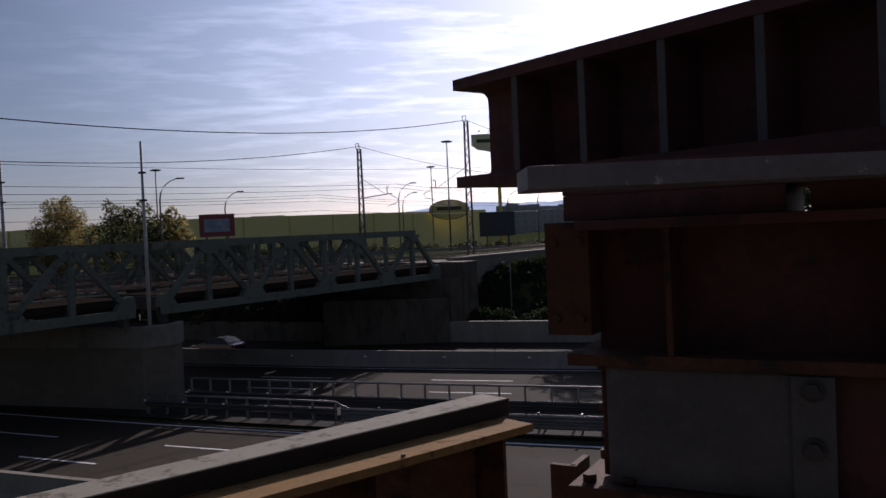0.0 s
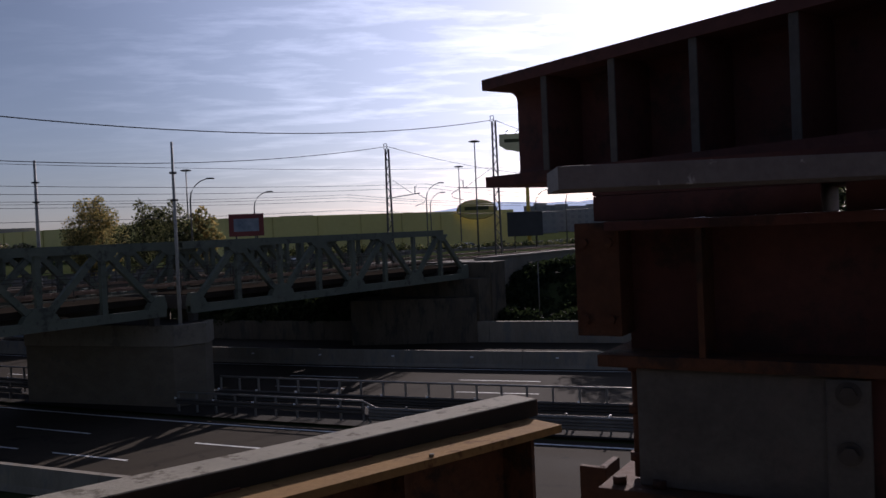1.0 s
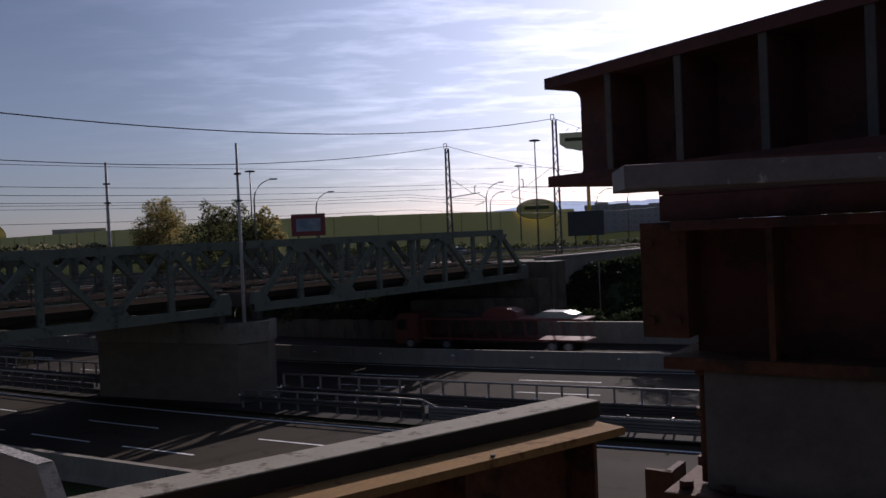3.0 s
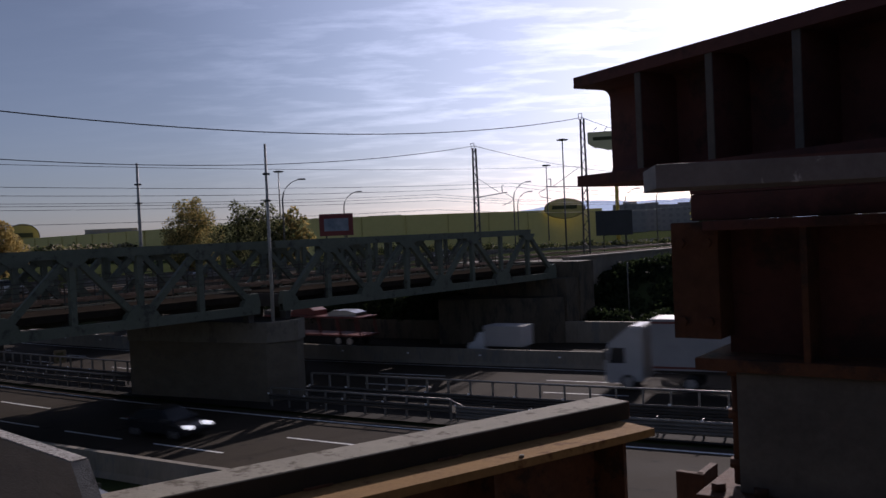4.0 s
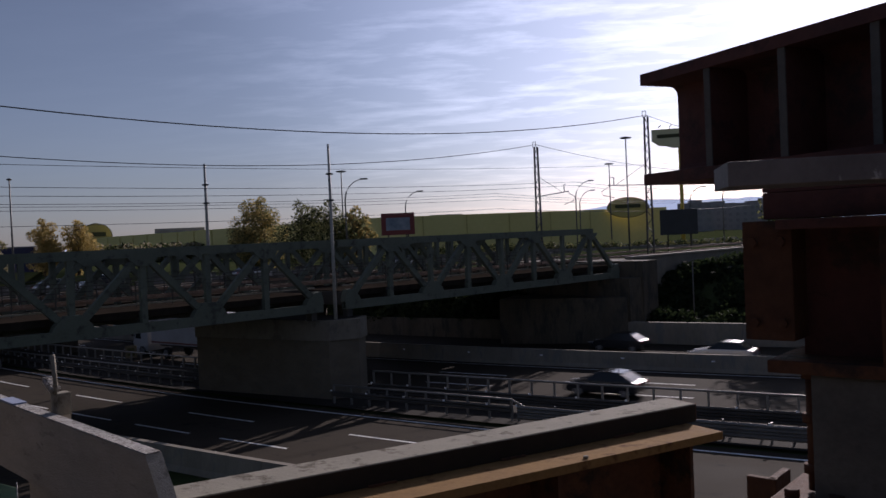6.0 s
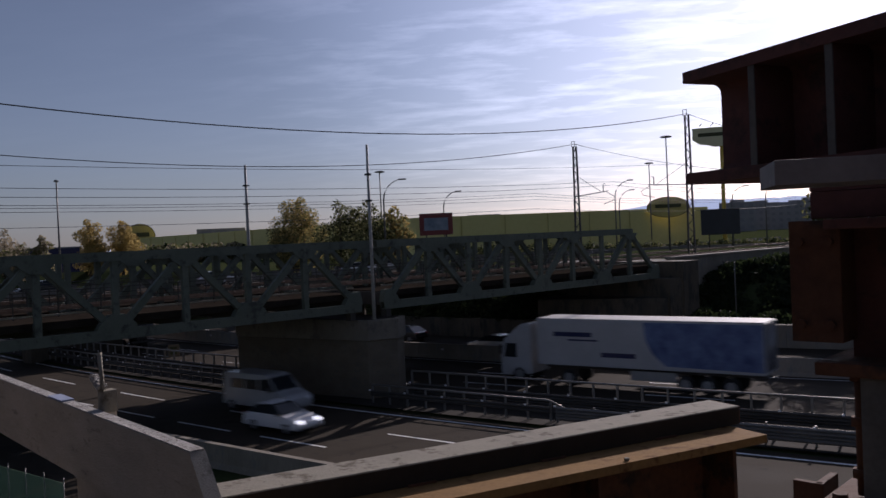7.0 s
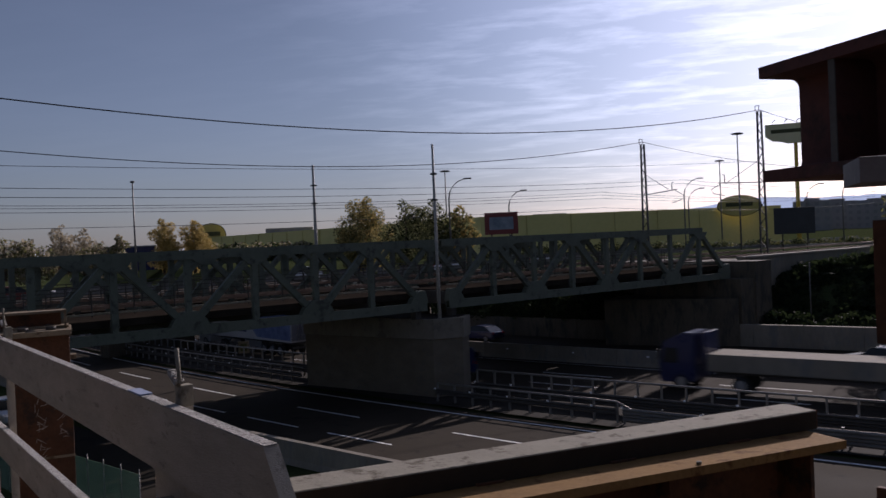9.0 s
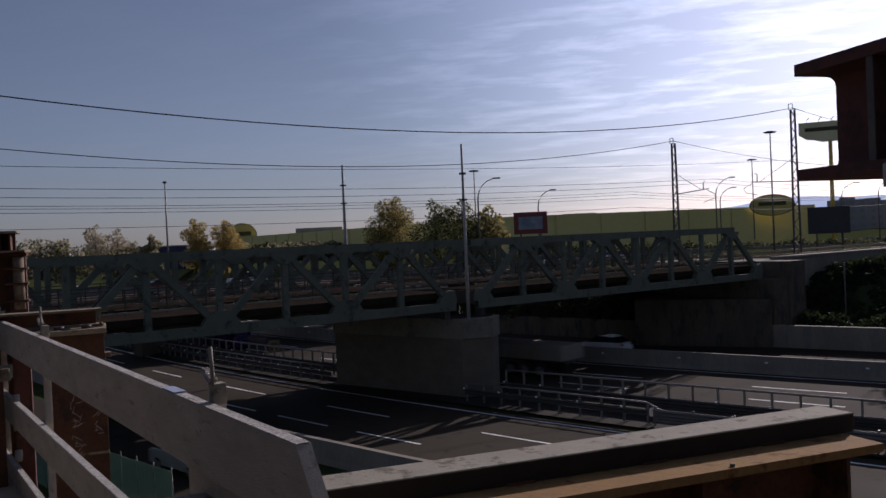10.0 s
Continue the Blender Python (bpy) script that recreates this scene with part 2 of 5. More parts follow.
CAR_GREYWHITE = gloss("dusty_white_paint", (0.42, 0.42, 0.42), 0.35, 0, 0.3)
CAR_SILVER = gloss("silver_car_paint", (0.52, 0.53, 0.55), 0.3, 0.6, 0.5)
CAR_BLACK = gloss("black_car_paint", (0.025, 0.026, 0.03), 0.2, 0, 0.6)
CAR_BLUE = gloss("blue_car_paint", (0.018, 0.024, 0.085), 0.3, 0.0, 0.4)
CAR_RED = gloss("dull_red_paint", (0.17, 0.05, 0.04), 0.45)
TARP_WHITE = surface("white_tarpaulin", (0.38, 0.375, 0.37), (0.46, 0.45, 0.445), 0.5, 0.55, 0, 0.1)
TARP_GREY = surface("grey_tarpaulin", (0.27, 0.265, 0.265), (0.34, 0.335, 0.335), 0.5, 0.6, 0, 0.1)
TARP_BLUE = surface("blue_tarpaulin", (0.05, 0.07, 0.17), (0.17, 0.22, 0.36), 0.9, 0.55, 0, 0.05, 3)
# White trailer doors, with the rear's shade put into a grey tone.
DOOR_SHADED = surface("door_shaded", (0.10, 0.105, 0.13), (0.15, 0.155, 0.185), 0.8, 0.6)
# Near-black tone for the cap bar's shaded side and the unseen wall.
SHADE_STEEL = surface("shade_steel", (0.022, 0.017, 0.012), (0.04, 0.03, 0.021), 1.0, 0.9, 0, 0.2)
DUSTY = surface("dusty_steel", (0.17, 0.135, 0.092), (0.25, 0.205, 0.145), 3.0, 0.9, 0, 0.25, 16, (0.11, 0.075, 0.045), 0.3, spec=0.12)
CHALK = surface("chalk", (0.26, 0.22, 0.19), (0.40, 0.36, 0.32), 10, 0.95)
BALLAST = surface("ballast", (0.02, 0.017, 0.014), (0.038, 0.031, 0.025), 1.5, 1.0, 0, 0.3, 20, spec=0.0)
SOIL = surface("dirty_median", (0.022, 0.02, 0.017), (0.042, 0.038, 0.032), 0.8, 0.95, 0, 0.5, 20, spec=0.1)
RAIL_STEEL = surface("rail_steel", (0.16, 0.10, 0.07), (0.28, 0.2, 0.15), 2, 0.5, 0.5)
WIRE = surface("wire", (0.05, 0.05, 0.055), (0.08, 0.08, 0.085), 1, 0.6, 0.4)


# ---------------------------------------------------------------- building helpers
def box(bm, c, size, rot=None, bevel=0.0):
    """A box with centre c and full size; rot is a 3x3 or 4x4 turn about its centre."""
    m = Matrix.Translation(c) @ (rot.to_4x4() if rot else Matrix.Identity(4)) @ Matrix.Diagonal((*size, 1))
    made = bmesh.ops.create_cube(bm, size=1.0, matrix=m)
    if bevel:
        edges = {e for v in made["verts"] for e in v.link_edges}
        bmesh.ops.bevel(bm, geom=list(edges), offset=bevel, segments=2, affect="EDGES", profile=0.6)
    return bm


def bar(bm, p, q, w, h, up=(0, 0, 1)):
    """A rectangular bar from p to q, w wide across and h high along up."""
    p, q, up = Vector(p), Vector(q), Vector(up)
    d = (q - p).normalized()
    s = d.cross(up)
    if s.length < 1e-4:
        s = d.cross(Vector((1, 0, 0)))
    s.normalize()
    u = s.cross(d)
    vs = [bm.verts.new(e + s * (w / 2 * i) + u * (h / 2 * j)) for e in (p, q) for i, j in ((-1, -1), (1, -1), (1, 1), (-1, 1))]
    for f in ((3, 2, 1, 0), (4, 5, 6, 7), (0, 1, 5, 4), (1, 2, 6, 5), (2, 3, 7, 6), (3, 0, 4, 7)):
        bm.faces.new([vs[i] for i in f])
    return bm


def tube(bm, pts, radii, n=8):
    """A round tube along points, capped."""
    rings = []
    for i, p in enumerate(pts):
        p = Vector(p)
        d = (Vector(pts[min(i + 1, len(pts) - 1)]) - Vector(pts[max(i - 1, 0)])).normalized()
        a = d.cross(Vector((0, 0, 1)) if abs(d.z) < 0.9 else Vector((1, 0, 0))).normalized()
        b = d.cross(a)
        r = radii[i] if isinstance(radii, (list, tuple)) else radii
        rings.append([bm.verts.new(p + (a * math.cos(k * 2 * math.pi / n) + b * math.sin(k * 2 * math.pi / n)) * r) for k in range(n)])
    for r0, r1 in zip(rings, rings[1:]):
        for k in range(n):
            f = bm.faces.new((r0[k], r0[(k + 1) % n], r1[(k + 1) % n], r1[k]))
            f.smooth = True
    bm.faces.new(rings[0][::-1])
    bm.faces.new(rings[-1])
    return bm


def prism(bm, outline, axis_from, axis_to, place):
    """An outline of (a, b) pairs pulled along the third axis; place(a, b, c) gives the point."""
    lo = [bm.verts.new(place(a, b, axis_from)) for a, b in outline]
    hi = [bm.verts.new(place(a, b, axis_to)) for a, b in outline]
    n = len(outline)
    bm.faces.new(lo[::-1])
    bm.faces.new(hi)
    for i in range(n):
        bm.faces.new((lo[i], lo[(i + 1) % n], hi[(i + 1) % n], hi[i]))
    return bm


def mesh_of(name, bm, material):
    bmesh.ops.recalc_face_normals(bm, faces=bm.faces)
    me = bpy.data.meshes.new(name)
    bm.to_mesh(me)
    bm.free()
    for m in material if isinstance(material, (list, tuple)) else (material,):
        me.materials.append(m)
    return me


def part(name, bm, material, parent, label=""):
    ob = new(name, mesh_of(name, bm, material))
    ob.parent = parent
    return tagged(ob, label)


def single(name, bm, material, label="", category="", group="", kind=""):
    return tagged(new(name, mesh_of(name, bm, material)), label, category, group, kind)


def thing(name, label, category, group="", m=None):
    ob = new(name)
    ob.empty_display_size = 0.2
    if m:
        ob.matrix_world = m
    return tagged(ob, label, category, group)


def B():
    return bmesh.new()


def at(az, d, z=0.0):
    return Vector((d * math.cos(radians(az)), d * math.sin(radians(az)), z))


# ---------------------------------------------------------------- the motorway's line
def bend(x):
    u = x + 31.0
    return u * u / 680.0 if abs(u) < 150 else 150 * 150 / 680.0 + (abs(u) - 150) * 150 / 340.0


def slope(x):
    return max(-150, min(150, x + 31.0)) / 340.0


def splay(x, off):
    """The carriageways draw apart slightly along the bend."""
    return (-0.022 + 0.062 * max(0.0, min(1.0, (off - 33.0) / 14.0))) * max(-60, min(60, x + 31.0))


def on(x, off, z=0.0):
    """The point at x along the motorway and at the crosswise offset off."""
    return Vector((x, off + bend(x) + splay(x, off), z))


def ribbon(bm, off0, off1, z, x0, x1, step=6.0, thick=0.0):
    n = max(1, int(abs(x1 - x0) / step))
    a = [bm.verts.new(on(x0 + (x1 - x0) * i / n, off0, z)) for i in range(n + 1)]
    b = [bm.verts.new(on(x0 + (x1 - x0) * i / n, off1, z)) for i in range(n + 1)]
    for i in range(n):
        bm.faces.new((a[i], a[i + 1], b[i + 1], b[i]))
    return bm


def profile_along(bm, outline, x0, x1, step=6.0):
    """A closed outline of (off, z) pulled along the motorway."""
    n = max(1, int(abs(x1 - x0) / step))
    rings = [[bm.verts.new(on(x0 + (x1 - x0) * i / n, o, z)) for o, z in outline] for i in range(n + 1)]
    k = len(outline)
    for r0, r1 in zip(rings, rings[1:]):
        for j in range(k):
            bm.faces.new((r0[j], r0[(j + 1) % k], r1[(j + 1) % k], r1[j]))
    bm.faces.new(rings[0])
    bm.faces.new(rings[-1][::-1])
    return bm


# ---------------------------------------------------------------- ground and roads
GROUND = [(-3000, 0), (-400, 0), (-40, 0), (10, 0), (19, 0.15), (23.5, 0.0), (35.8, 0.0), (37, 0.12), (41, 0.12), (42.5, 0.0), (54, 0.0),
          (66.5, 0.0), (67.5, 1.5), (72.4, 1.8), (78.6, 5.2), (80, 5.6), (84, 6.0), (140, 6.0), (400, 6.0), (1000, 6.0), (4200, 6.0)]


def make_ground():
    xs = [-4000, -2000, -900, -500, -320, -240] + [-200 + 8 * i for i in range(41)] + [180, 300, 600, 1500, 4000]
    bm = B()
    rows = [[bm.verts.new(on(x, o, z - 0.02)) for o, z in GROUND] for x in xs]
    for r0, r1 in zip(rows, rows[1:]):
        for j in range(len(GROUND) - 1):
            f = bm.faces.new((r0[j], r1[j], r1[j + 1], r0[j + 1]))
            f.smooth = True
    single("ground", bm, GRASS, "rough grass ground and banks beside the motorway", "ground", kind="structure")


make_ground()
bm = B(); ribbon(bm, 23.5, 36.0, 0.0, -230, 130)
single("road", bm, ASPHALT, "dark asphalt motorway carriageway with white lane lines", "road", kind="structure")
bm = B(); ribbon(bm, 42.6, 53.8, 0.0, -230, 130)
single("road_far", bm, ASPHALT_OLD, "worn grey asphalt carriageway beyond the median", "road", kind="structure")
bm = B(); ribbon(bm, 55.0, 66.4, 0.0, -230, 130)
single("road_side", bm, ASPHALT_OLD, "grey asphalt side carriageway behind the concrete barrier", "road", kind="structure")
bm = B(); ribbon(bm, 36.1, 42.5, 0.14, -230, 130)
single("median", bm, SOIL, "dark stained paved median strip", "median", kind="structure")


def lane_lines():
    bm = B()
    ribbon(bm, 35.2, 35.37, 0.006, -200, 100)
    ribbon(bm, 25.0, 25.15, 0.006, -200, 100)
    ribbon(bm, 43.3, 43.45, 0.006, -200, 100)
    ribbon(bm, 53.0, 53.15, 0.006, -200, 100)
    ribbon(bm, 55.8, 55.95, 0.006, -200, 100)
    single("edge_lines", bm, WHITE_LINE, "solid white painted edge lines on the asphalt", "road marking", kind="structure")
    bm = B()
    for off, x0, gap, length, last in ((31.75, -27.6, 12.45, 5.6, 1), (28.35, -33.2, 7.1, 4.7, 1), (45.4, -20.2, 12.45, 5.0, 8), (49.15, -21.6, 12.45, 5.3, 8), (61.0, -24.0, 12.45, 5.0, 8)):
        for i in range(-12, last):
            ribbon(bm, off - 0.075, off + 0.075, 0.006, x0 + gap * i, x0 + gap * i + length, 2.5)
    single("lane_dashes", bm, WHITE_LINE, "dashed white painted lane lines on the asphalt", "road marking", kind="structure")


lane_lines()

# concrete barrier in units, far side of the second carriageway
BARRIER = [(53.75, 0), (54.45, 0), (54.32, 0.25), (54.22, 1.13), (53.98, 1.13), (53.88, 0.25)]


def barrier_unit(x0, x1, outline, label):
    bm = B(); profile_along(bm, outline, x0, x1, 3.0)
    return single("concrete_barrier", bm, CONCRETE, label, "barrier", "concrete barrier units")


plate = B(); box(plate, (0, 0, 0), (0.2, 0.03, 0.09))
PLATE = mesh_of("reflector", plate, REFLECTOR)
for i in range(-24, 20):
    unit = barrier_unit(-31 + 6.0 * i, -31 + 6.0 * i + 5.97, BARRIER, "grey concrete road barrier unit with a narrow top")
    r = new("reflector", PLATE); r.parent = unit; r.location = on(-28.6 + 6.0 * i, 53.90, 0.72)
NEARB = [(23.3, 0), (24.0, 0), (23.86, 0.25), (23.78, 1.0), (23.5, 1.0), (23.42, 0.25)]
for i in range(-14, 6):
    barrier_unit(-31 + 6.0 * i, -31 + 6.0 * i + 5.97, NEARB, "pale concrete road barrier unit beside the motorway lane")

# retaining wall at the foot of the bank
for i in range(-8, 10):
    x0 = -26.0 + 8.0 * i
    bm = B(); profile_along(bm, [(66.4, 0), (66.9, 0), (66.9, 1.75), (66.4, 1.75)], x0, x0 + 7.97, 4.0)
    # Panels under the bridge carry its shade in their colour.
    single("retaining_wall", bm, CONCRETE_DARK if x0 < -36 else CONCRETE, ("stained concrete retaining wall panel, darkened for shade under the bridge" if x0 < -36 else "pale concrete retaining wall panel at the foot of the bank"), "wall", "retaining wall panels")


# ---------------------------------------------------------------- guard rails
def wave(bm, x0, x1, off, z):
    """A W-shaped rail along the motorway."""
    o = [(0.0, -0.16), (-0.08, -0.11), (-0.08, -0.06), (-0.02, 0.0), (-0.08, 0.06), (-0.08, 0.11), (0.0, 0.16), (0.01, 0.16), (0.01, -0.16)]
    profile_along(bm, [(off + a, z + b) for a, b in o], x0, x1, 6.0)


def tall_rail(name, x0, x1, off, base, bands, top, gap, label, group):
    th = thing(name, label, "guard rail", group)
    for z in bands:
        # Bands below a top tube are coloured darker than tube and posts.
        b = B(); wave(b, x0, x1, off - 0.12, base + z); part("rail_band", b, DARK_STEEL if top else GALV, th)
    if top:
        b = B(); n = int((x1 - x0) / 6)
        tube(b, [on(x0 + (x1 - x0) * i / n, off - 0.02, base + top) for i in range(n + 1)], 0.055, 8)
        part("top_tube", b, GALV_RAIL_LIT, th)
    n = int((x1 - x0) / gap)
    post = B(); box(post, (0, 0, (top or 0.9) / 2), (0.09, 0.11, (top or 0.9)))
    me = mesh_of("post", post, GALV_RAIL_LIT)
    ref = B(); box(ref, (0, -0.24, 0), (0.12, 0.03, 0.09))
    me2 = mesh_of("reflector", ref, REFLECTOR)
    for i in range(n + 1):
        p = new("post", me); p.parent = th; p.location = on(x0 + gap * i, off, base)
        p.rotation_euler.z = math.atan(slope(x0 + gap * i))
        if i % 2 == 0:
            r = new("reflector", me2); r.parent = th; r.location = on(x0 + gap * i, off, base + bands[-1] + 0.2)
    return th


tall_rail("guard_rail", -110, -45.9, 36.95, 0.12, (0.6,), 1.08, 1.31, "galvanised guard rail with a top tube along the median", "median guard rails")
low = tall_rail("guard_rail", -33.2, -21.4, 36.95, 0.12, (0.6,), 1.08, 1.31, "galvanised guard rail with a top tube beside the concrete pier", "median guard rails")
b_ = B(); tube(b_, [on(-22.4, 36.88, 1.2), on(-21.4, 36.88, 1.2), on(-20.0, 36.88, 0.62)], 0.055, 8); part("sloped_end", b_, GALV_RAIL_LIT, low)
tall_rail("guard_rail", -21.0, 60, 36.9, 0.12, (0.35, 0.66), 0, 2.0, "galvanised double W-beam guard rail with white reflectors", "median guard rails")
tall_rail("guard_rail", -32.0, 60, 39.2, 0.12, (0.45, 0.75), 1.62, 1.31, "tall galvanised guard rail with posts and a top tube", "median guard rails")
tall_rail("guard_rail", -110, -45.5, 39.2, 0.12, (0.45, 0.75), 1.62, 1.31, "tall galvanised guard rail with posts and a top tube", "median guard rails")

# ---------------------------------------------------------------- railway truss bridge
T0 = Vector((-36.2, 30.25, 0)); TD = Vector((0.2012, 0.9795, 0)); TN = Vector((-0.9795, 0.2012, 0))   # start, along, across (away)
R0 = Vector((-40.04, 33.46, 0))          # start of the road bridge's line and of the abutment's
BOT, TOP, DECK = 5.69, 9.37, 6.80


def on_truss(s, z, across=0.0):
    return T0 + TD * s + TN * across + Vector((0, 0, z))


def on_line(s, z, across=0.0):
    return R0 + TD * s + TN * across + Vector((0, 0, z))


def i_member(bm, p, q, w, h):
    """A built-up member: two flanges and a web."""
    p, q = Vector(p), Vector(q)
    d = (q - p).normalized()
    side = TN if abs(d.dot(TN)) < 0.9 else TD
    u = d.cross(side).normalized()
    t = 0.05
    bar(bm, p + u * (h / 2 - t / 2), q + u * (h / 2 - t / 2), w, t, u)
    bar(bm, p - u * (h / 2 - t / 2), q - u * (h / 2 - t / 2), w, t, u)
    bar(bm, p - side * (w / 2 - t / 2), q - side * (w / 2 - t / 2), t, h - 2 * t, u)
    bar(bm, p + side * (w / 2 - t / 2), q + side * (w / 2 - t / 2), t, h - 2 * t, u)


def truss_side(span, s0, panel, n, across, ext):
    nodes = [s0 + panel * i for i in range(n + 1)]
    tops = [s0 + panel * (i + 0.5) for i in range(n)]
    b = B(); i_member(b, on_truss(nodes[0] - 0.2, BOT - 0.1, across), on_truss(nodes[-1] + 0.2, BOT - 0.1, across), 0.41, 0.5); part("bottom_chord", b, GREEN_STEEL, span)
    b = B(); i_member(b, on_truss(tops[0] - ext[0], TOP, across), on_truss(tops[-1] + ext[1], TOP, across), 0.46, 0.46); part("top_chord", b, GREEN_STEEL, span)
    for i, tp in enumerate(tops):
        for nd, nm in ((nodes[i], "diagonal"), (nodes[i + 1], "diagonal")):
            b = B(); i_member(b, on_truss(nd, BOT, across), on_truss(tp, TOP, across), 0.31, 0.33); part(nm, b, GREEN_STEEL, span)
        b = B(); i_member(b, on_truss(tp, BOT, across), on_truss(tp, TOP, across), 0.28, 0.31); part("vertical", b, GREEN_STEEL, span)
        b = B()
        prism(b, [(-0.86, -0.23), (0.86, -0.23), (0.72, -0.45), (0.27, -0.77), (-0.27, -0.77), (-0.72, -0.45)], -0.22, 0.22, lambda a, c, k, tp=tp: on_truss(tp + a, TOP + 0.1 + c, across + k)); part("gusset", b, GREEN_STEEL, span)
    for i, nd in enumerate(nodes):
        b = B()
        lo, hi = (-1.04 if i else -0.27), (1.04 if i < n else 0.27)
        prism(b, [(lo, 0.1), (hi, 0.1), (hi * 0.8, 0.45), (hi * 0.35, 0.86), (lo * 0.35, 0.86), (lo * 0.8, 0.45)], -0.22, 0.22, lambda a, c, k, nd=nd: on_truss(nd + a, BOT + c, across + k)); part("gusset", b, GREEN_STEEL, span)
        if 0 < i < n:
            b = B(); i_member(b, on_truss(nd, BOT, across), on_truss(nd, TOP, across), 0.26, 0.3); part("vertical", b, GREEN_STEEL, span)


WIDTH = 6.8


def truss_span(s0, panel, n, label, ext, shift=0.0):
    span = thing("truss_bridge_span", label, "bridge", "railway bridge spans")
    truss_side(span, s0, panel, n, shift, ext)
    truss_side(span, s0, panel, n, shift + WIDTH, ext)
    s1 = s0 + panel * n
    b = B(); prism(b, [(0.3, -0.35), (WIDTH - 0.3, -0.35), (WIDTH - 0.3, 0), (0.3, 0)], s0, s1, lambda a, c, k: on_truss(k, DECK - 0.35 + c, shift + a)); part("deck", b, BALLAST, span, "dark ballasted track bed")
    for a in (shift + 0.34, shift + WIDTH - 0.34):
        b = B(); bar(b, on_truss(s0, DECK - 0.02, a), on_truss(s1, DECK - 0.02, a), 0.06, 0.09); part("deck_edge", b, GREY_STEEL, span, "pale deck edge angle")
    for k in range(2 * n + 1):
        s = s0 + panel * k / 2
        b = B(); bar(b, on_truss(s, BOT + 0.3, shift + 0.2), on_truss(s, BOT + 0.3, shift + WIDTH - 0.2), 0.3, 0.8); part("cross_girder", b, DARK_STEEL, span)
    for a in (shift + 0.9, shift + WIDTH - 0.9):
        for z in (0.55, 1.05):
            b = B(); bar(b, on_truss(s0, DECK + z, a), on_truss(s1, DECK + z, a), 0.04, 0.05); part("hand_rail", b, DARK_STEEL, span)
    for k in range(int((s1 - s0) / 2) + 1):
        for a in (shift + 0.9, shift + WIDTH - 0.9):
            b = B(); bar(b, on_truss(s0 + 2 * k, DECK - 0.2, a), on_truss(s0 + 2 * k, DECK + 1.08, a), 0.05, 0.05); part("rail_post", b, DARK_STEEL, span)
    return span


truss_span(-21.24, 7.187, 4, "grey-green steel lattice railway bridge span resting on the concrete pier", (6.3, 4.3))
truss_span(9.6, 7.187, 4, "grey-green steel lattice railway bridge span resting on the far abutment", (4.2, 0.27))
truss_span(-19.4, 7.187, 4, "grey-green steel lattice span of the second railway bridge", (6.3, 4.3), 7.4)
truss_span(11.4, 7.187, 4, "grey-green steel lattice span of the second railway bridge by the abutment", (4.2, 0.27), 7.4)

bm = B()
for a in (2.7, 4.14, 10.1, 11.54):
    bar(bm, on_truss(-60, DECK + 0.12, a), on_truss(140, DECK + 0.12, a), 0.08, 0.15)
single("railway_tracks", bm, RAIL_STEEL, "brown steel railway tracks across the bridge", "railway track", kind="structure")

# pier in the median
def make_pier():
    pier = thing("bridge_pier", "concrete bridge pier with chamfered ends, thicker cap and water stains", "bridge pier")
    corners = [Vector(c) for c in ((-34.12, 37.75), (-33.2, 39.4), (-33.9, 40.9), (-44.4, 40.3), (-45.5, 38.9), (-45.1, 37.05))]
    mid = sum(corners, Vector((0, 0))) / 6
    def plan(g):
        return [tuple(c + (c - mid).normalized() * g) for c in corners]
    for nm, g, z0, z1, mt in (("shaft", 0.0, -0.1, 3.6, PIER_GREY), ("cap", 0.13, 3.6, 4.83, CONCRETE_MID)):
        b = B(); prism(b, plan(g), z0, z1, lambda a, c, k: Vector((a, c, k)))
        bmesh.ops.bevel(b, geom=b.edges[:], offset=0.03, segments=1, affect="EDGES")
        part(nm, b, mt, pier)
    # A thin dark layer covers the pier top.
    b = B(); prism(b, plan(-0.2), 4.83, 4.845, lambda a, c, k: Vector((a, c, k))); part("dark_layer", b, SOIL, pier, "thin dark layer on the pier top")
    for s in (7.2, 9.9):
        for a in (0.3, 6.5, 7.7):
            b = B(); box(b, on_truss(s, 5.08, a), (0.45, 0.45, 0.5), None, 0.03); part("bearing", b, DARK_STEEL, pier)
    for a in (11.2, 14.0):
        col = thing("bridge_column", "round concrete column under the second railway bridge", "column", "bridge columns")
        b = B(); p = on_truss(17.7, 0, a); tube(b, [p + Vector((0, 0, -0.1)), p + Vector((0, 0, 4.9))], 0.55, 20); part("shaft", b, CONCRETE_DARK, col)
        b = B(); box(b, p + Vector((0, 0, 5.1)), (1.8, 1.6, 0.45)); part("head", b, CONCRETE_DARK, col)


make_pier()


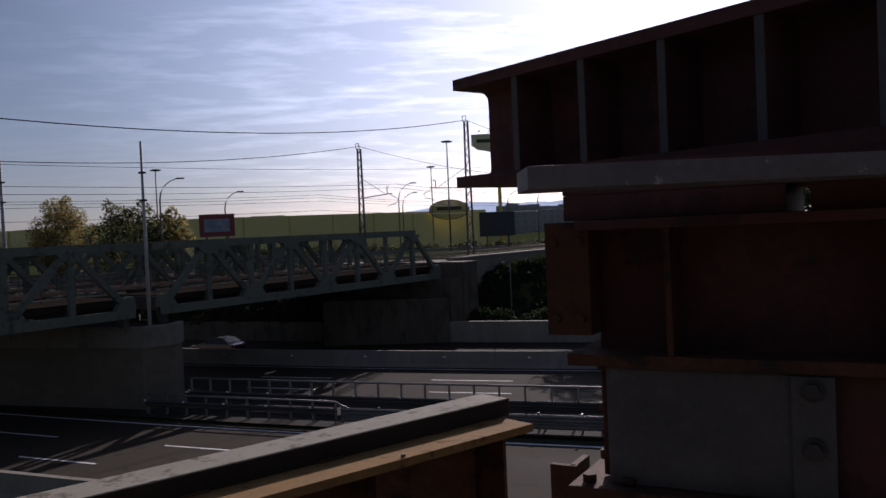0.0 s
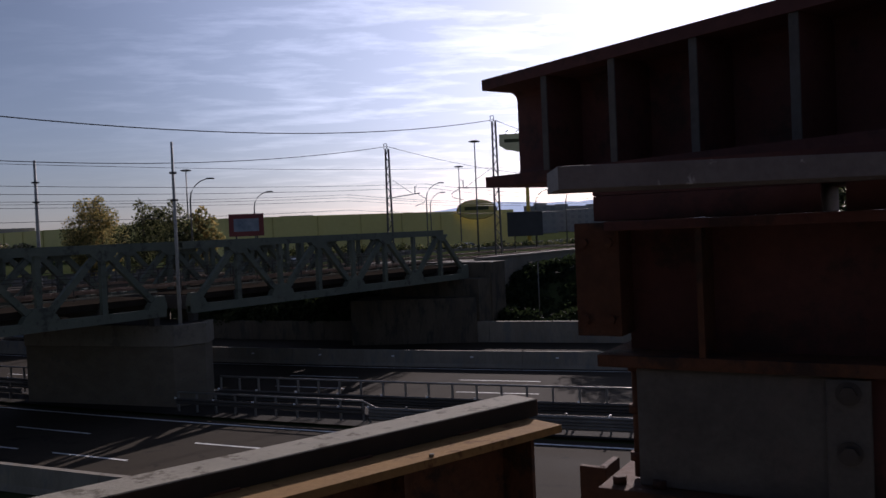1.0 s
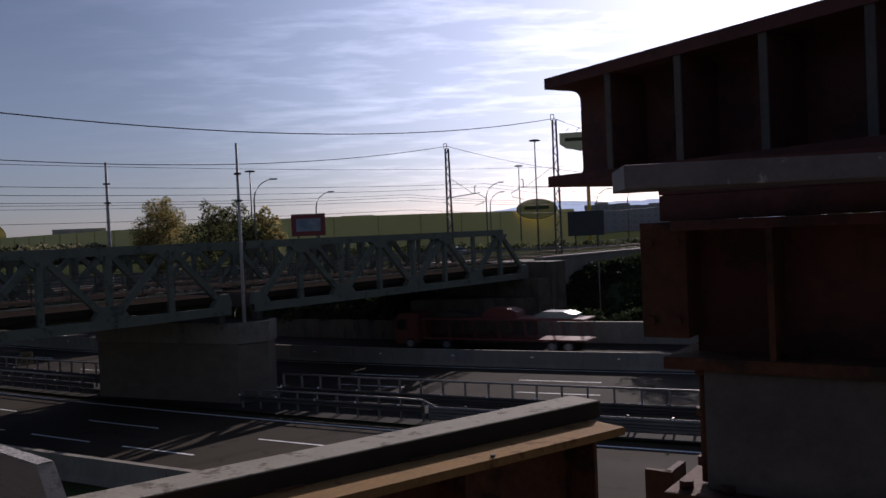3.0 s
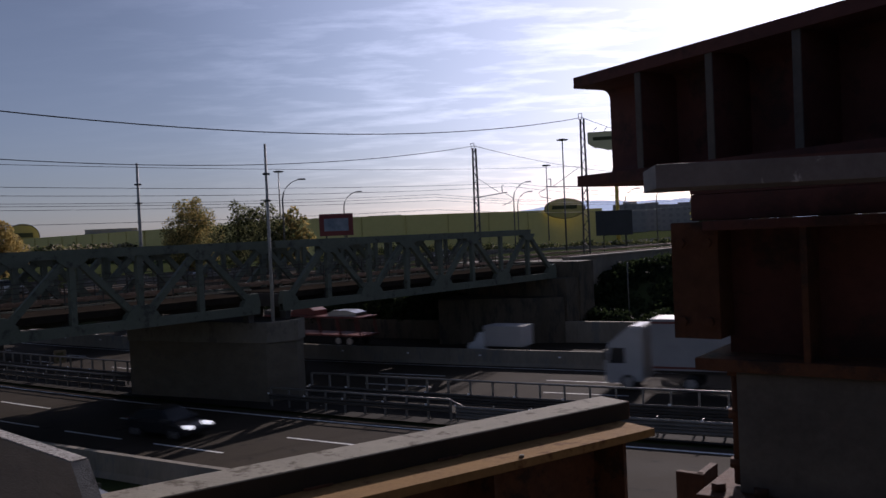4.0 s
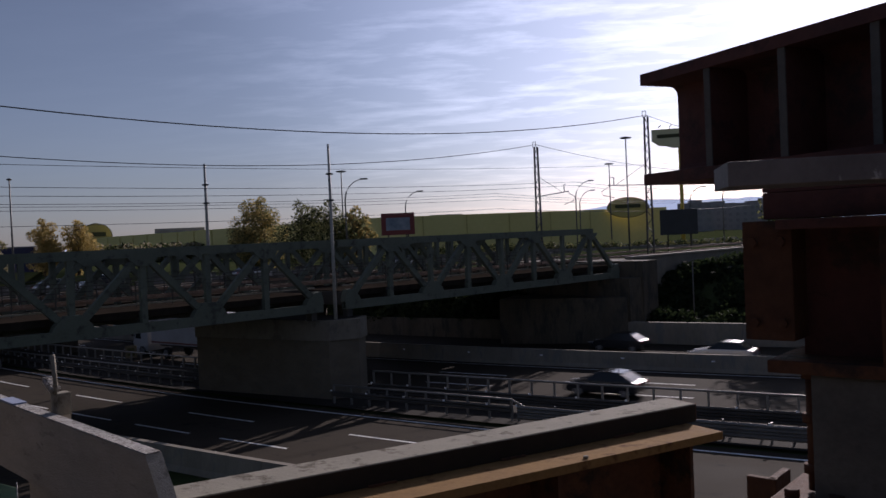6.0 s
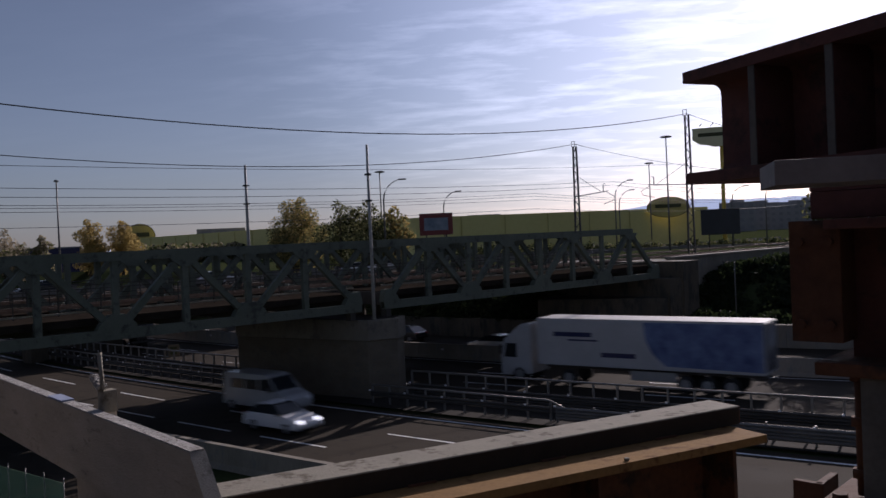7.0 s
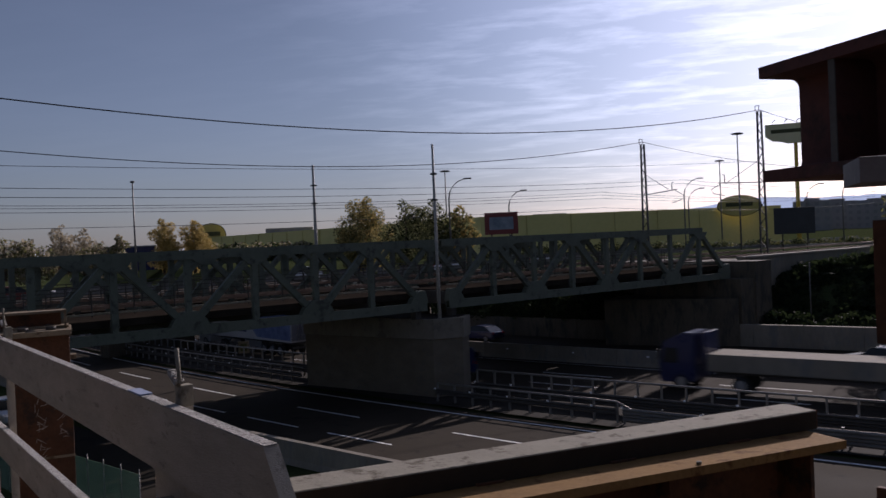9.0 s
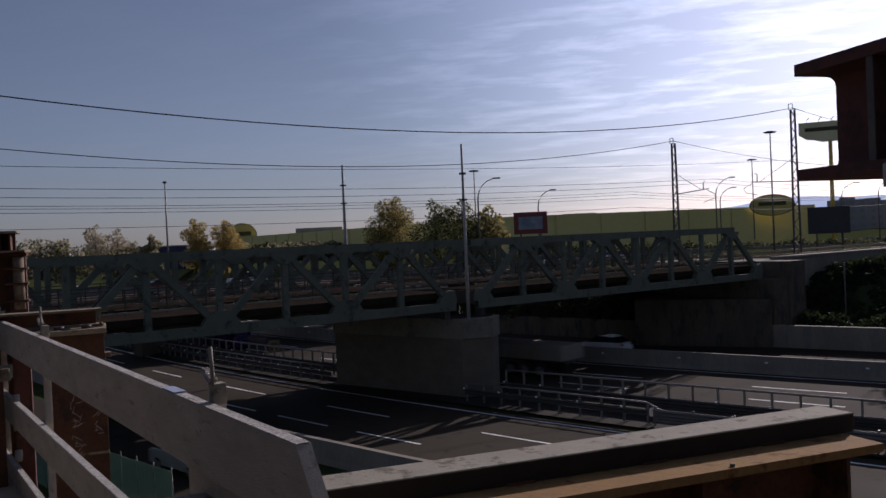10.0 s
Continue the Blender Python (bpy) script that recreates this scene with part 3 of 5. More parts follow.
def make_abutment():
    ab = thing("bridge_abutment", "dark concrete railway bridge abutment stepped into the bank", "abutment")
    def blk(line, s0, s1, a0, a1, z0, z1, name, mat=CONCRETE_DARK):
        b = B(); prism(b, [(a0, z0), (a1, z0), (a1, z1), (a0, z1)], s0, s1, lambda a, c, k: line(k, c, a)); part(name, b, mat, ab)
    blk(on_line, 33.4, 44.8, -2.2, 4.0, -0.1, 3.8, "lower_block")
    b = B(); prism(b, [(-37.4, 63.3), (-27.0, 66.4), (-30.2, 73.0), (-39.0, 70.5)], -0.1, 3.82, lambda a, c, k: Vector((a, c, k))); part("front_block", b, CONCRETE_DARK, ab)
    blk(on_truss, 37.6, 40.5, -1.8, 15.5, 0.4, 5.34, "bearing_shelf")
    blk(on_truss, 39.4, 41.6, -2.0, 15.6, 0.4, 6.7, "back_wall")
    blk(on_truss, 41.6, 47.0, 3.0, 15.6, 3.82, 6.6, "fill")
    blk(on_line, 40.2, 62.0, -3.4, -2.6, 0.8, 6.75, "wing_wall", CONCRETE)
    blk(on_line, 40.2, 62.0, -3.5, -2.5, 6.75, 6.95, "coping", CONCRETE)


make_abutment()

# ---------------------------------------------------------------- near steelwork beside the camera
U = Vector((0.482, 0.876, 0))        # along the low girder, away from the camera
UR = Vector((0.876, -0.482, 0))      # across it
V = Vector((-0.8625, 0.506, 0))      # along the upper beam, to its free end
VP = Vector((0.506, 0.8625, 0))      # across it, away from the camera


def i_outline(h, b, tf, tw, r, n=4):
    """Half-rounded outline of a rolled I section, (across, up), from the bottom."""
    pts = [(-b / 2, 0), (b / 2, 0), (b / 2, tf)]
    def arc(cx, cz, a0, a1):
        return [(cx + r * math.cos(radians(a0 + (a1 - a0) * i / n)), cz + r * math.sin(radians(a0 + (a1 - a0) * i / n))) for i in range(n + 1)]
    pts += arc(tw / 2 + r, tf + r, 270, 180)
    pts += arc(tw / 2 + r, h - tf - r, 180, 90)
    pts += [(b / 2, h - tf), (b / 2, h), (-b / 2, h), (-b / 2, h - tf)]
    pts += arc(-tw / 2 - r, h - tf - r, 90, 0)
    pts += arc(-tw / 2 - r, tf + r, 0, -90)
    pts += [(-b / 2, tf)]
    return pts


def make_upper_beam():
    th = thing("steel_beam", "dark red-primed rolled steel beam with web stiffeners on packing plates", "steel beam", "temporary works beams")
    tip = Vector((-1.09, 2.865, 9.743))
    b = B()
    prism(b, i_outline(0.386, 0.35, 0.038, 0.02, 0.032), 0.0, -6.0, lambda a, c, k: tip + V * k + VP * (0.175 + a) + Vector((0, 0, c)))
    part("rolled_section", b, RED_PRIMER, th)
    for i in range(17):
        s = 0.316 + 0.30 * i
        b = B()
        box(b, tip - V * s + VP * 0.088 + Vector((0, 0, 0.193)), (0.028, 0.154, 0.332), Matrix((V, VP, (0, 0, 1))).transposed())
        st = part("stiffener", b, RED_PRIMER, th)
        # Light along the stiffener's front edge is painted as a grey strip.
        b = B(); box(b, tip - V * s + VP * 0.009 + Vector((0, 0, 0.193)), (0.026, 0.004, 0.33), Matrix((V, VP, (0, 0, 1))).transposed())
        part("lit_edge", b, GREY_BLOCK, st, "grey strip for light on the stiffener's front edge")


make_upper_beam()

E = Vector((0.9945, -0.1045, 0)); EN = Vector((0.1045, 0.9945, 0))      # along and into the support tower
C = Vector((-0.413, 2.073, 0))
TURN_T = Matrix((E, EN, (0, 0, 1))).transposed()


def tw(a, d, z):
    """A point of the support tower: a along its face, d into it."""
    return C + E * a + EN * d + Vector((0, 0, z))


def tbox(bm, a0, a1, d0, d1, z0, z1, bevel=0.0):
    return box(bm, tw((a0 + a1) / 2, (d0 + d1) / 2, (z0 + z1) / 2), (a1 - a0, d1 - d0, z1 - z0), TURN_T, bevel)


def hexnut(bm, c, axis, r, h, n=6):
    tube(bm, [Vector(c), Vector(c) + Vector(axis) * h], r, n)


def make_tower():
    # packing plate right under the upper beam
    th = thing("packing_plate", "scuffed grey steel packing plate under the upper beam", "steel plate")
    p = Vector((-0.443, 1.577, 0)); d = Vector((0.923, 0.385, 0)); n = Vector((-0.385, 0.923, 0))
    b = B(); box(b, p + d * 0.8 + n * 0.11 + Vector((0, 0, 9.688)), (1.6, 0.22, 0.045), Matrix((d, n, (0, 0, 1))).transposed(), 0.0015)
    part("plate", b, PLATE_GREY, th)
    b = B(); tbox(b, -0.10, 0.9, 0.02, 0.45, 9.667, 9.742); part("shim", b, RED_PRIMER, th)
    # spacers with a gap one can look through
    th = thing("spacer_blocks", "dark red steel spacer blocks between plate and beam", "steel block")
    for a0, a1 in ((-0.10, 0.425), (0.475, 1.3)):
        b = B(); tbox(b, a0, a1, 0.02, 0.42, 9.603, 9.666, 0.003); part("block", b, RED_PRIMER, th)
    # cross beam of the tower
    th = thing("cross_beam", "dark red steel cross beam with stiffener and end plate", "steel beam", "temporary works beams")
    b = B(); tbox(b, -0.04, 1.4, 0.10, 0.13, 9.275, 9.585); part("web", b, RED_PRIMER, th)
    b = B(); tbox(b, -0.09, 1.4, -0.02, 0.26, 9.245, 9.275, 0.003); part("bottom_flange", b, RUST, th)
    b = B(); tbox(b, -0.06, 1.4, -0.02, 0.26, 9.578, 9.602, 0.003); part("top_flange", b, RED_PRIMER, th)
    b = B(); tbox(b, -0.145, -0.03, 0.0, 0.42, 9.318, 9.60, 0.003); part("end_plate", b, RUST, th)
    for a in (-0.12, -0.055):
        for z in (9.36, 9.55):
            b = B(); hexnut(b, tw(a, 0.0, z), -EN, 0.012, 0.012); part("bolt", b, RUST, th)
    for a in (0.158, 0.62, 1.1):
        b = B(); tbox(b, a, a + 0.014, -0.015, 0.10, 9.275, 9.578); part("stiffener", b, RUST, th, "pale rusty stiffener edge")
    # grey jacking block with a bolted end bracket
    th = thing("jacking_block", "grey painted steel jacking block with a bolted end bracket", "jacking block")
    b = B(); tbox(b, 0.0, 0.5, 0.0, 0.42, 8.955, 9.243, 0.006); part("body", b, GREY_BLOCK, th)
    b = B(); tbox(b, 0.425, 0.515, -0.012, 0.0, 8.965, 9.24, 0.004); part("bracket", b, GREY_BLOCK, th)
    for z in (9.21, 9.08):
        b = B(); hexnut(b, tw(0.47, -0.012, z), -EN, 0.026, 0.006, 16); hexnut(b, tw(0.47, -0.018, z), -EN, 0.018, 0.016); part("bolt", b, DARK_STEEL, th)
    b = B(); tbox(b, 0.502, 1.4, 0.02, 0.36, 8.955, 9.245); part("side_web", b, RED_PRIMER, th)
    # threaded rod and clamp beside the block
    th = thing("tie_rod", "rusty threaded tie rod with nuts beside the jacking block", "tie rod")
    b = B(); tube(b, [tw(-0.018, 0.06, 8.96), tw(-0.018, 0.06, 9.25)], 0.012, 10); part("rod", b, RUST, th)
    for z in (9.225, 9.12, 9.0):
        b = B(); hexnut(b, tw(-0.018, 0.06, z), (0, 0, 1), 0.022, 0.022); part("nut", b, RUST, th)
    # base beam on the abutment
    th = thing("base_beam", "rusty steel base beam carrying the jacking block", "steel beam", "temporary works beams")
    b = B(); tbox(b, -0.09, 1.4, -0.05, 0.5, 8.915, 8.954, 0.004); part("top_flange", b, RUST, th)
    b = B(); tbox(b, -0.03, 1.4, 0.2, 0.23, 8.0, 8.915); part("web", b, RUST, th)
    b = B(); tbox(b, -0.09, 1.4, -0.05, 0.5, 7.97, 8.0); part("bottom_flange", b, RUST, th)
    for a in (-0.05, 0.05):
        b = B(); hexnut(b, tw(a, 0.0, 8.954), (0, 0, 1), 0.018, 0.02); part("nut", b, RUST, th)
    th = thing("steel_stub", "rusty steel angle stub with a sunlit top edge", "steel stub")
    b = B(); box(b, (-0.57, 2.24, 8.46), (0.075, 0.02, 0.97), TURN_T, 0.003); part("plate", b, RUST, th)
    b = B(); box(b, (-0.54, 2.29, 8.46), (0.02, 0.12, 0.97), TURN_T, 0.003); part("plate", b, RUST, th)


make_tower()


def make_low_girder():
    th = thing("plate_girder", "brown weathering-steel plate girder with broad top flange", "girder")
    tip = Vector((-1.19, 3.98, 0))            # near corner of the flange's end
    u = (U - UR * 0.045).normalized(); ur = Vector((u.y, -u.x, 0))
    def g(s, a, z):
        return tip - u * s - ur * a + Vector((0, 0, z))
    turn = Matrix((u, ur, (0, 0, 1))).transposed()
    def gb(s0, s1, a0, a1, z0, z1, bevel=0.0):
        b = B(); box(b, g((s0 + s1) / 2, (a0 + a1) / 2, (z0 + z1) / 2), (s1 - s0, a1 - a0, z1 - z0), turn, bevel); return b
    # Top flange coloured paler than the web and stiffeners below.
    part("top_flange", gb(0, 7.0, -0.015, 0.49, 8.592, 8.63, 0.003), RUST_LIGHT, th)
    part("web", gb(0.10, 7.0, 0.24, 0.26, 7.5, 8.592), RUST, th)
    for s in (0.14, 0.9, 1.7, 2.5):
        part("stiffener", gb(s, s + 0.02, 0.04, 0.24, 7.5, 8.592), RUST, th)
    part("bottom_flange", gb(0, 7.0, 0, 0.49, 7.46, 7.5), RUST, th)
    cap = thing("cap_bar", "grey steel bar lying along the girder's top flange", "steel bar")
    b = gb(-0.06, 6.5, 0.213, 0.408, 8.631, 8.718, 0.003)
    part("bar", b, GREY_STEEL, cap)
    part("end_plate", gb(-0.073, -0.06, 0.217, 0.404, 8.634, 8.715), RUST, cap, "rusty cut end of the bar")
    # Shade on the bar's near side is painted as a dark strip.
    part("side_shade", gb(-0.058, 6.5, 0.207, 0.213, 8.6315, 8.714), SHADE_STEEL, cap, "dark strip for shade on the side of the bar")
    for k in range(9):
        part("weld_bead", gb(0.35 + 0.62 * k, 0.47 + 0.62 * k, 0.195, 0.208, 8.6305, 8.640), RUST, cap)
    b = B(); hexnut(b, g(0.79, 0.012, 8.63), (0, 0, 1), 0.011, 0.012); part("bolt", b, GREY_STEEL, th, "small pale bolt on the flange edge")


make_low_girder()


def make_railing():
    d = Vector((-0.9755, 0.22, 0)); n = Vector((0.22, 0.9755, 0)); e0 = Vector((-1.90, 1.37, 0))
    turn = Matrix((d, n, (0, 0, 1))).transposed()
    th = thing("guard_railing", "whitewashed timber plank railing on steel posts, chipped edges", "railing")
    def board(s0, s1, top, h, t, off=0.0, slant=0.0):
        b = B()
        prism(b, [(s0, top), (s1, top), (s1, top - h), (s0 - slant, top - h)], off, off + t, lambda a, c, k: e0 + d * a + n * k + Vector((0, 0, c)))
        ob = part("plank", b, WHITE_WOOD, th)
        b = B()
        prism(b, [(s0, top + 0.0005), (s1, top + 0.0005), (s1, top + 0.004), (s0, top + 0.004)], off + 0.002, off + t - 0.002, lambda a, c, k: e0 + d * a + n * k + Vector((0, 0, c)))
        part("worn_edge", b, WORN_EDGE, ob, "chipped pale plank edge")
    board(0.0, 1.25, 9.062, 0.24, 0.045, 0, 0.18)
    board(1.25, 8.5, 9.062, 0.24, 0.045)
    board(-0.4, 8.5, 8.445, 0.20, 0.045)
    board(0.2, 1.12, 8.785, 0.16, 0.04, 0.05)
    board(1.0, 8.5, 7.90, 0.20, 0.045)
    b = B(); box(b, e0 + d * 1.17 + n * 0.0225 + Vector((0, 0, 9.069)), (0.16, 0.046, 0.006), turn); part("paint_mark", b, BLUE_PAINT, th, "blue paint mark")
    for s in (0.81, 4.3, 6.53):
        b = B(); box(b, e0 + d * s + n * 0.07 + Vector((0, 0, 8.42)), (0.045, 0.045, 1.40), turn, 0.003)
        post = part("post", b, WHITE_WOOD, th)
        b = B(); box(b, e0 + d * s + n * 0.07 + Vector((0, 0, 9.094)), (0.05, 0.05, 0.075), turn, 0.004); part("clamp", b, GREY_STEEL, post, "cement-splashed steel clamp")
        def pt(ds, dn, z):
            return e0 + d * (s + ds) + n * dn + Vector((0, 0, z))
        b = B(); bar(b, pt(0.05, 0.045, 9.172), pt(-0.02, 0.045, 9.142), 0.03, 0.014)
        for k in range(6):
            box(b, pt(0.046 - 0.012 * k, 0.045 + 0.005 * (k % 2), 9.176 - 0.0055 * k), (0.014, 0.03, 0.012), Matrix.Rotation(0.6 * k, 3, "Y"), 0.003)
        part("wedge", b, WORN_EDGE, post, "cement-crusted wedge")
        b = B(); tube(b, [pt(0.005, 0.045, 9.136), pt(-0.022, 0.045, 9.134), pt(-0.029, 0.045, 9.145), pt(-0.028, 0.045, 9.165), pt(-0.014, 0.045, 9.262)], [0.007, 0.007, 0.007, 0.0075, 0.008], 8); part("handle", b, GREY_STEEL, post, "bent cement-splashed handle rod")


make_railing()


def make_left_steel():
    """Rusty bolted column and stacked beams past the railing."""
    f = at(155.0, 1.0); r = Vector((f.y, -f.x, 0)); o = at(155.0, 8.08) - r * 0.41
    turn = Matrix((r, f, (0, 0, 1))).transposed()
    def lb(a0, a1, d0, d1, z0, z1, bevel=0.0):
        b = B(); box(b, o + r * ((a0 + a1) / 2) + f * ((d0 + d1) / 2) + Vector((0, 0, (z0 + z1) / 2)), (a1 - a0, d1 - d0, z1 - z0), turn, bevel); return b
    th = thing("bolted_column", "tall rusty steel column with bolted head plates and chalk marks", "steel column")
    part("shaft", lb(-0.10, 0.38, 0.0, 0.45, 0.0, 8.92, 0.004), RUST, th)
    part("head_plate", lb(-0.30, 0.40, -0.08, 0.5, 8.92, 8.965, 0.004), DUSTY, th)
    for a, dd in ((0.02, 0.05), (0.24, 0.05), (0.0, 0.32), (0.22, 0.32), (-0.2, 0.15)):
        b = B(); hexnut(b, o + r * a + f * dd + Vector((0, 0, 8.965)), (0, 0, 1), 0.045, 0.03); part("bolt", b, DARK_STEEL, th)
    part("weld_seam", lb(-0.10, 0.385, -0.008, 0.0, 7.86, 7.88), DUSTY, th)
    rng = random.Random(5)
    for col, z1 in ((0.10, 8.36), (0.25, 8.52)):
        z = z1
        while z > z1 - 0.52:
            # loose chalk strokes that run down the column face
            for k in range(3):
                a = col + rng.uniform(-0.015, 0.055); l = rng.uniform(0.03, 0.085); ang = rng.choice((0.1, 1.4, 0.7, -0.6)) + rng.uniform(-0.2, 0.2)
                p = o + r * a - f * 0.003 + Vector((0, 0, z - rng.uniform(0, 0.05)))
                b = B(); bar(b, p, p + r * (l * math.cos(ang)) + Vector((0, 0, l * math.sin(ang))), 0.003, 0.0045, f.cross(r)); part("chalk_mark", b, CHALK, th)
            z -= 0.075
    th = thing("head_beam", "rusty channel beam laid across the column head", "steel beam", "temporary works beams")
    part("web", lb(-1.6, 0.32, 0.30, 0.33, 8.97, 9.10), RUST, th)
    part("flange", lb(-1.6, 0.36, 0.20, 0.40, 9.10, 9.12), DUSTY, th)
    part("flange", lb(-1.6, 0.38, 0.20, 0.40, 8.966, 8.985), DUSTY, th)
    part("end_angle", lb(0.345, 0.365, 0.1, 0.2, 8.72, 9.13), DUSTY, th)
    part("foot", lb(0.335, 0.43, 0.1, 0.2, 8.69, 8.73), DUSTY, th)
    th = thing("beam_stack", "stack of rusty steel beams on a ribbed column", "steel stack")
    part("column", lb(-1.6, -0.36, 0.9, 1.2, 0.0, 9.66), RUST, th)
    part("edge_column", lb(-0.42, -0.27, 0.8, 0.9, 0.0, 9.66), RED_PRIMER, th)
    b = B(); c = o + r * -0.33 + f * 0.75; tube(b, [c + Vector((0, 0, 9.13)), c + Vector((0, 0, 9.62))], 0.05, 12); part("pipe", b, DUSTY, th)
    for z in (9.2, 9.36, 9.5, 9.63):
        part("flange_joint", lb(-0.44, -0.25, 0.68, 0.86, z, z + 0.018), RUST, th)
    part("plate", lb(-1.6, -0.26, 0.6, 1.3, 9.66, 9.68), DUSTY, th)
    part("top_plate", lb(-1.6, -0.33, 0.7, 1.2, 9.84, 9.86), DUSTY, th)
    for i in range(14):
        part("rib", lb(-0.40 - 0.085 * i, -0.385 - 0.085 * i, 0.75, 1.0, 9.68, 9.84), RUST, th)
    part("bottom_rail", lb(-1.6, -0.36, 0.95, 1.0, 9.68, 9.84), RED_PRIMER, th)
    # low pieces between the railing posts
    th = thing("brown_beam", "short sandy brown beam below the stacked steel", "steel beam", "temporary works beams")
    part("beam", lb(-1.6, -0.34, -0.4, -0.1, 8.62, 8.72), DUSTY, th)
    part("web", lb(-1.6, -0.4, -0.3, -0.25, 0.0, 8.62), RUST, th)
    for z in (7.75, 8.0, 8.25, 8.45):
        b = B(); c = o + r * -0.33 + f * -0.35 + Vector((0, 0, z)); hexnut(b, c, r, 0.05, 0.05, 8); part("bolt", b, GREY_STEEL, th)


make_left_steel()

# concrete abutment that carries the near steel and the platform under the camera
bm = B()
box(bm, (1.0, -2.6, 3.7), (14, 8.0, 7.52)); box(bm, Vector((-2.0, 3.0, 3.7)), (2.4, 3.4, 7.5), Matrix.Rotation(radians(-28), 3, "Z")); box(bm, Vector((0.6, 2.3, 3.96)), (2.6, 1.6, 7.98), Matrix.Rotation(radians(-6), 3, "Z"))
single("new_abutment", bm, CONCRETE, "new concrete abutment under the steelwork", "abutment", kind="structure")
# Unseen wall, added to dim sky light on the near steelwork.
bm = B(); box(bm, (0.0, -4.2, 8.1), (26, 0.3, 6.8)); box(bm, (8.6, -0.8, 8.1), (0.3, 7.0, 6.8))
single("wall_behind", bm, SHADE_STEEL, "unseen dark wall behind the camera that cuts the sky light", "wall", kind="structure")
bm = B(); box(bm, (-1.2, 0.1, 7.72), (14, 2.2, 0.06), Matrix.Rotation(radians(-12.7), 3, "Z"))
single("work_platform", bm, WHITE_WOOD, "timber work platform behind the plank railing", "platform", kind="structure")


# ---------------------------------------------------------------- masts and wires
def lattice_mast(p, top, label):
    th = thing("lattice_mast", label, "mast", "railway masts")
    w = 0.32
    h = top - p.z
    for sx in (-1, 1):
        b = B(); bar(b, p + Vector((sx * w, 0, 0)), p + Vector((sx * w * 0.55, 0, h)), 0.14, 0.18, (0, 1, 0)); part("leg", b, DARK_STEEL, th)
    n = int(h / 0.75)
    for i in range(n):
        z0, z1 = h * i / n, h * (i + 1) / n
        k0, k1 = w * (1 - 0.45 * i / n), w * (1 - 0.45 * (i + 1) / n)
        sg = 1 if i % 2 else -1
        b = B(); bar(b, p + Vector((sg * k0, 0, z0)), p + Vector((-sg * k1, 0, z1)), 0.06, 0.08, (0, 1, 0)); part("lacing", b, DARK_STEEL, th)
    b = B()
    for q, r in (((0.25, 0, h), (0.25, 0, h + 0.55)), ((0.6, 0, h), (0.6, 0, h + 0.55)), ((0.25, 0, h), (0.6, 0, h)), ((0.25, 0, h + 0.55), (0.6, 0, h + 0.55))):
        bar(b, p + Vector(q) - Vector((0.6, 0, 0)), p + Vector(r) - Vector((0.6, 0, 0)), 0.05, 0.06, (0, 1, 0))
    part("top_bracket", b, DARK_STEEL, th)
    return th


def cantilever(th, p, z, to):
    d = to - p; d.z = 0
    b = B(); a0 = Vector((p.x, p.y, z)); a1 = a0 + d + Vector((0, 0, 0.3))
    tube(b, [a0, a1], 0.05, 6); part("cantilever_arm", b, DARK_STEEL, th)
    b = B(); tube(b, [Vector((p.x, p.y, z + 2.2)), a0 + d * 0.8 + Vector((0, 0, 0.25))], 0.025, 5); part("stay", b, DARK_STEEL, th)
    b = B(); c = a0 + d * 0.85
    tube(b, [c + Vector((0, 0, 0.25)), c + Vector((0, 0, 1.0)), c + d * 0.05 + Vector((0, 0, 1.05))], 0.05, 6); part("insulator", b, DARK_STEEL, th)
    b = B(); tube(b, [c + d * 0.1 + Vector((0, 0, 0.2)), c + d * 0.33 + Vector((0, 0, -0.3)), c + d * 0.28 + Vector((0, 0, -0.7)), c + Vector((0, 0, -1.0))], 0.03, 6); part("registration_arm", b, DARK_STEEL, th)


MD, MC = at(110.47, 85, 6.6), at(117.7, 90, 6.6)
mast_d = lattice_mast(MD, 20.2, "tall grey lattice railway mast beside the far abutment")
mast_c = lattice_mast(MC, 18.4, "grey lattice railway mast beyond the truss")
cantilever(mast_d, MD, 13.6, MD + Vector((-4.6, 1.0, 0)))
cantilever(mast_c, MC, 13.2, MC + Vector((4.0, -0.8, 0)))


def plain_pole(p, top, r, label):
    th = thing("railway_pole", label, "pole", "railway poles")
    b = B(); tube(b, [p, Vector((p.x, p.y, p.z + (top - p.z) * 0.55)), Vector((p.x, p.y, top))], [r, r * 0.85, r * 0.6], 10); part("shaft", b, POLE_GREY, th)
    for z in (0.68, 0.83):
        b = B(); box(b, (p.x, p.y, p.z + (top - p.z) * z), (r * 2.5, r * 2.5, 0.12)); part("collar", b, DARK_STEEL, th)
    return th


plain_pole(at(131.58, 51.3, 4.84), 15.33, 0.115, "slim galvanised railway pole standing on the pier cap")
plain_pole(at(139.6, 71, 6.3), 16.15, 0.15, "slim galvanised railway pole behind the truss")


def wire(pts, r, name="overhead_wire", label="thin dark sagging overhead wire"):
    b = B()
    p0, pm, p1 = (Vector(p) for p in pts)
    n = 26
    path = []
    for i in range(n + 1):
        t = i / n
        path.append(p0 * (2 * (t - 0.5) * (t - 1)) + pm * (4 * t * (1 - t)) + p1 * (2 * t * (t - 0.5)))
    tube(b, path, r, 5)
    return single(name, b, WIRE, label, "wire", "overhead wires")


BACK = Vector((-0.2, -0.98, 0))
def along(p, k, z):
    return Vector((p.x + BACK.x * k, p.y + BACK.y * k, z))


wire((along(MD, 0, 20.35), along(MD, 36, 16.72), along(MD, 72, 17.95)), 0.035)
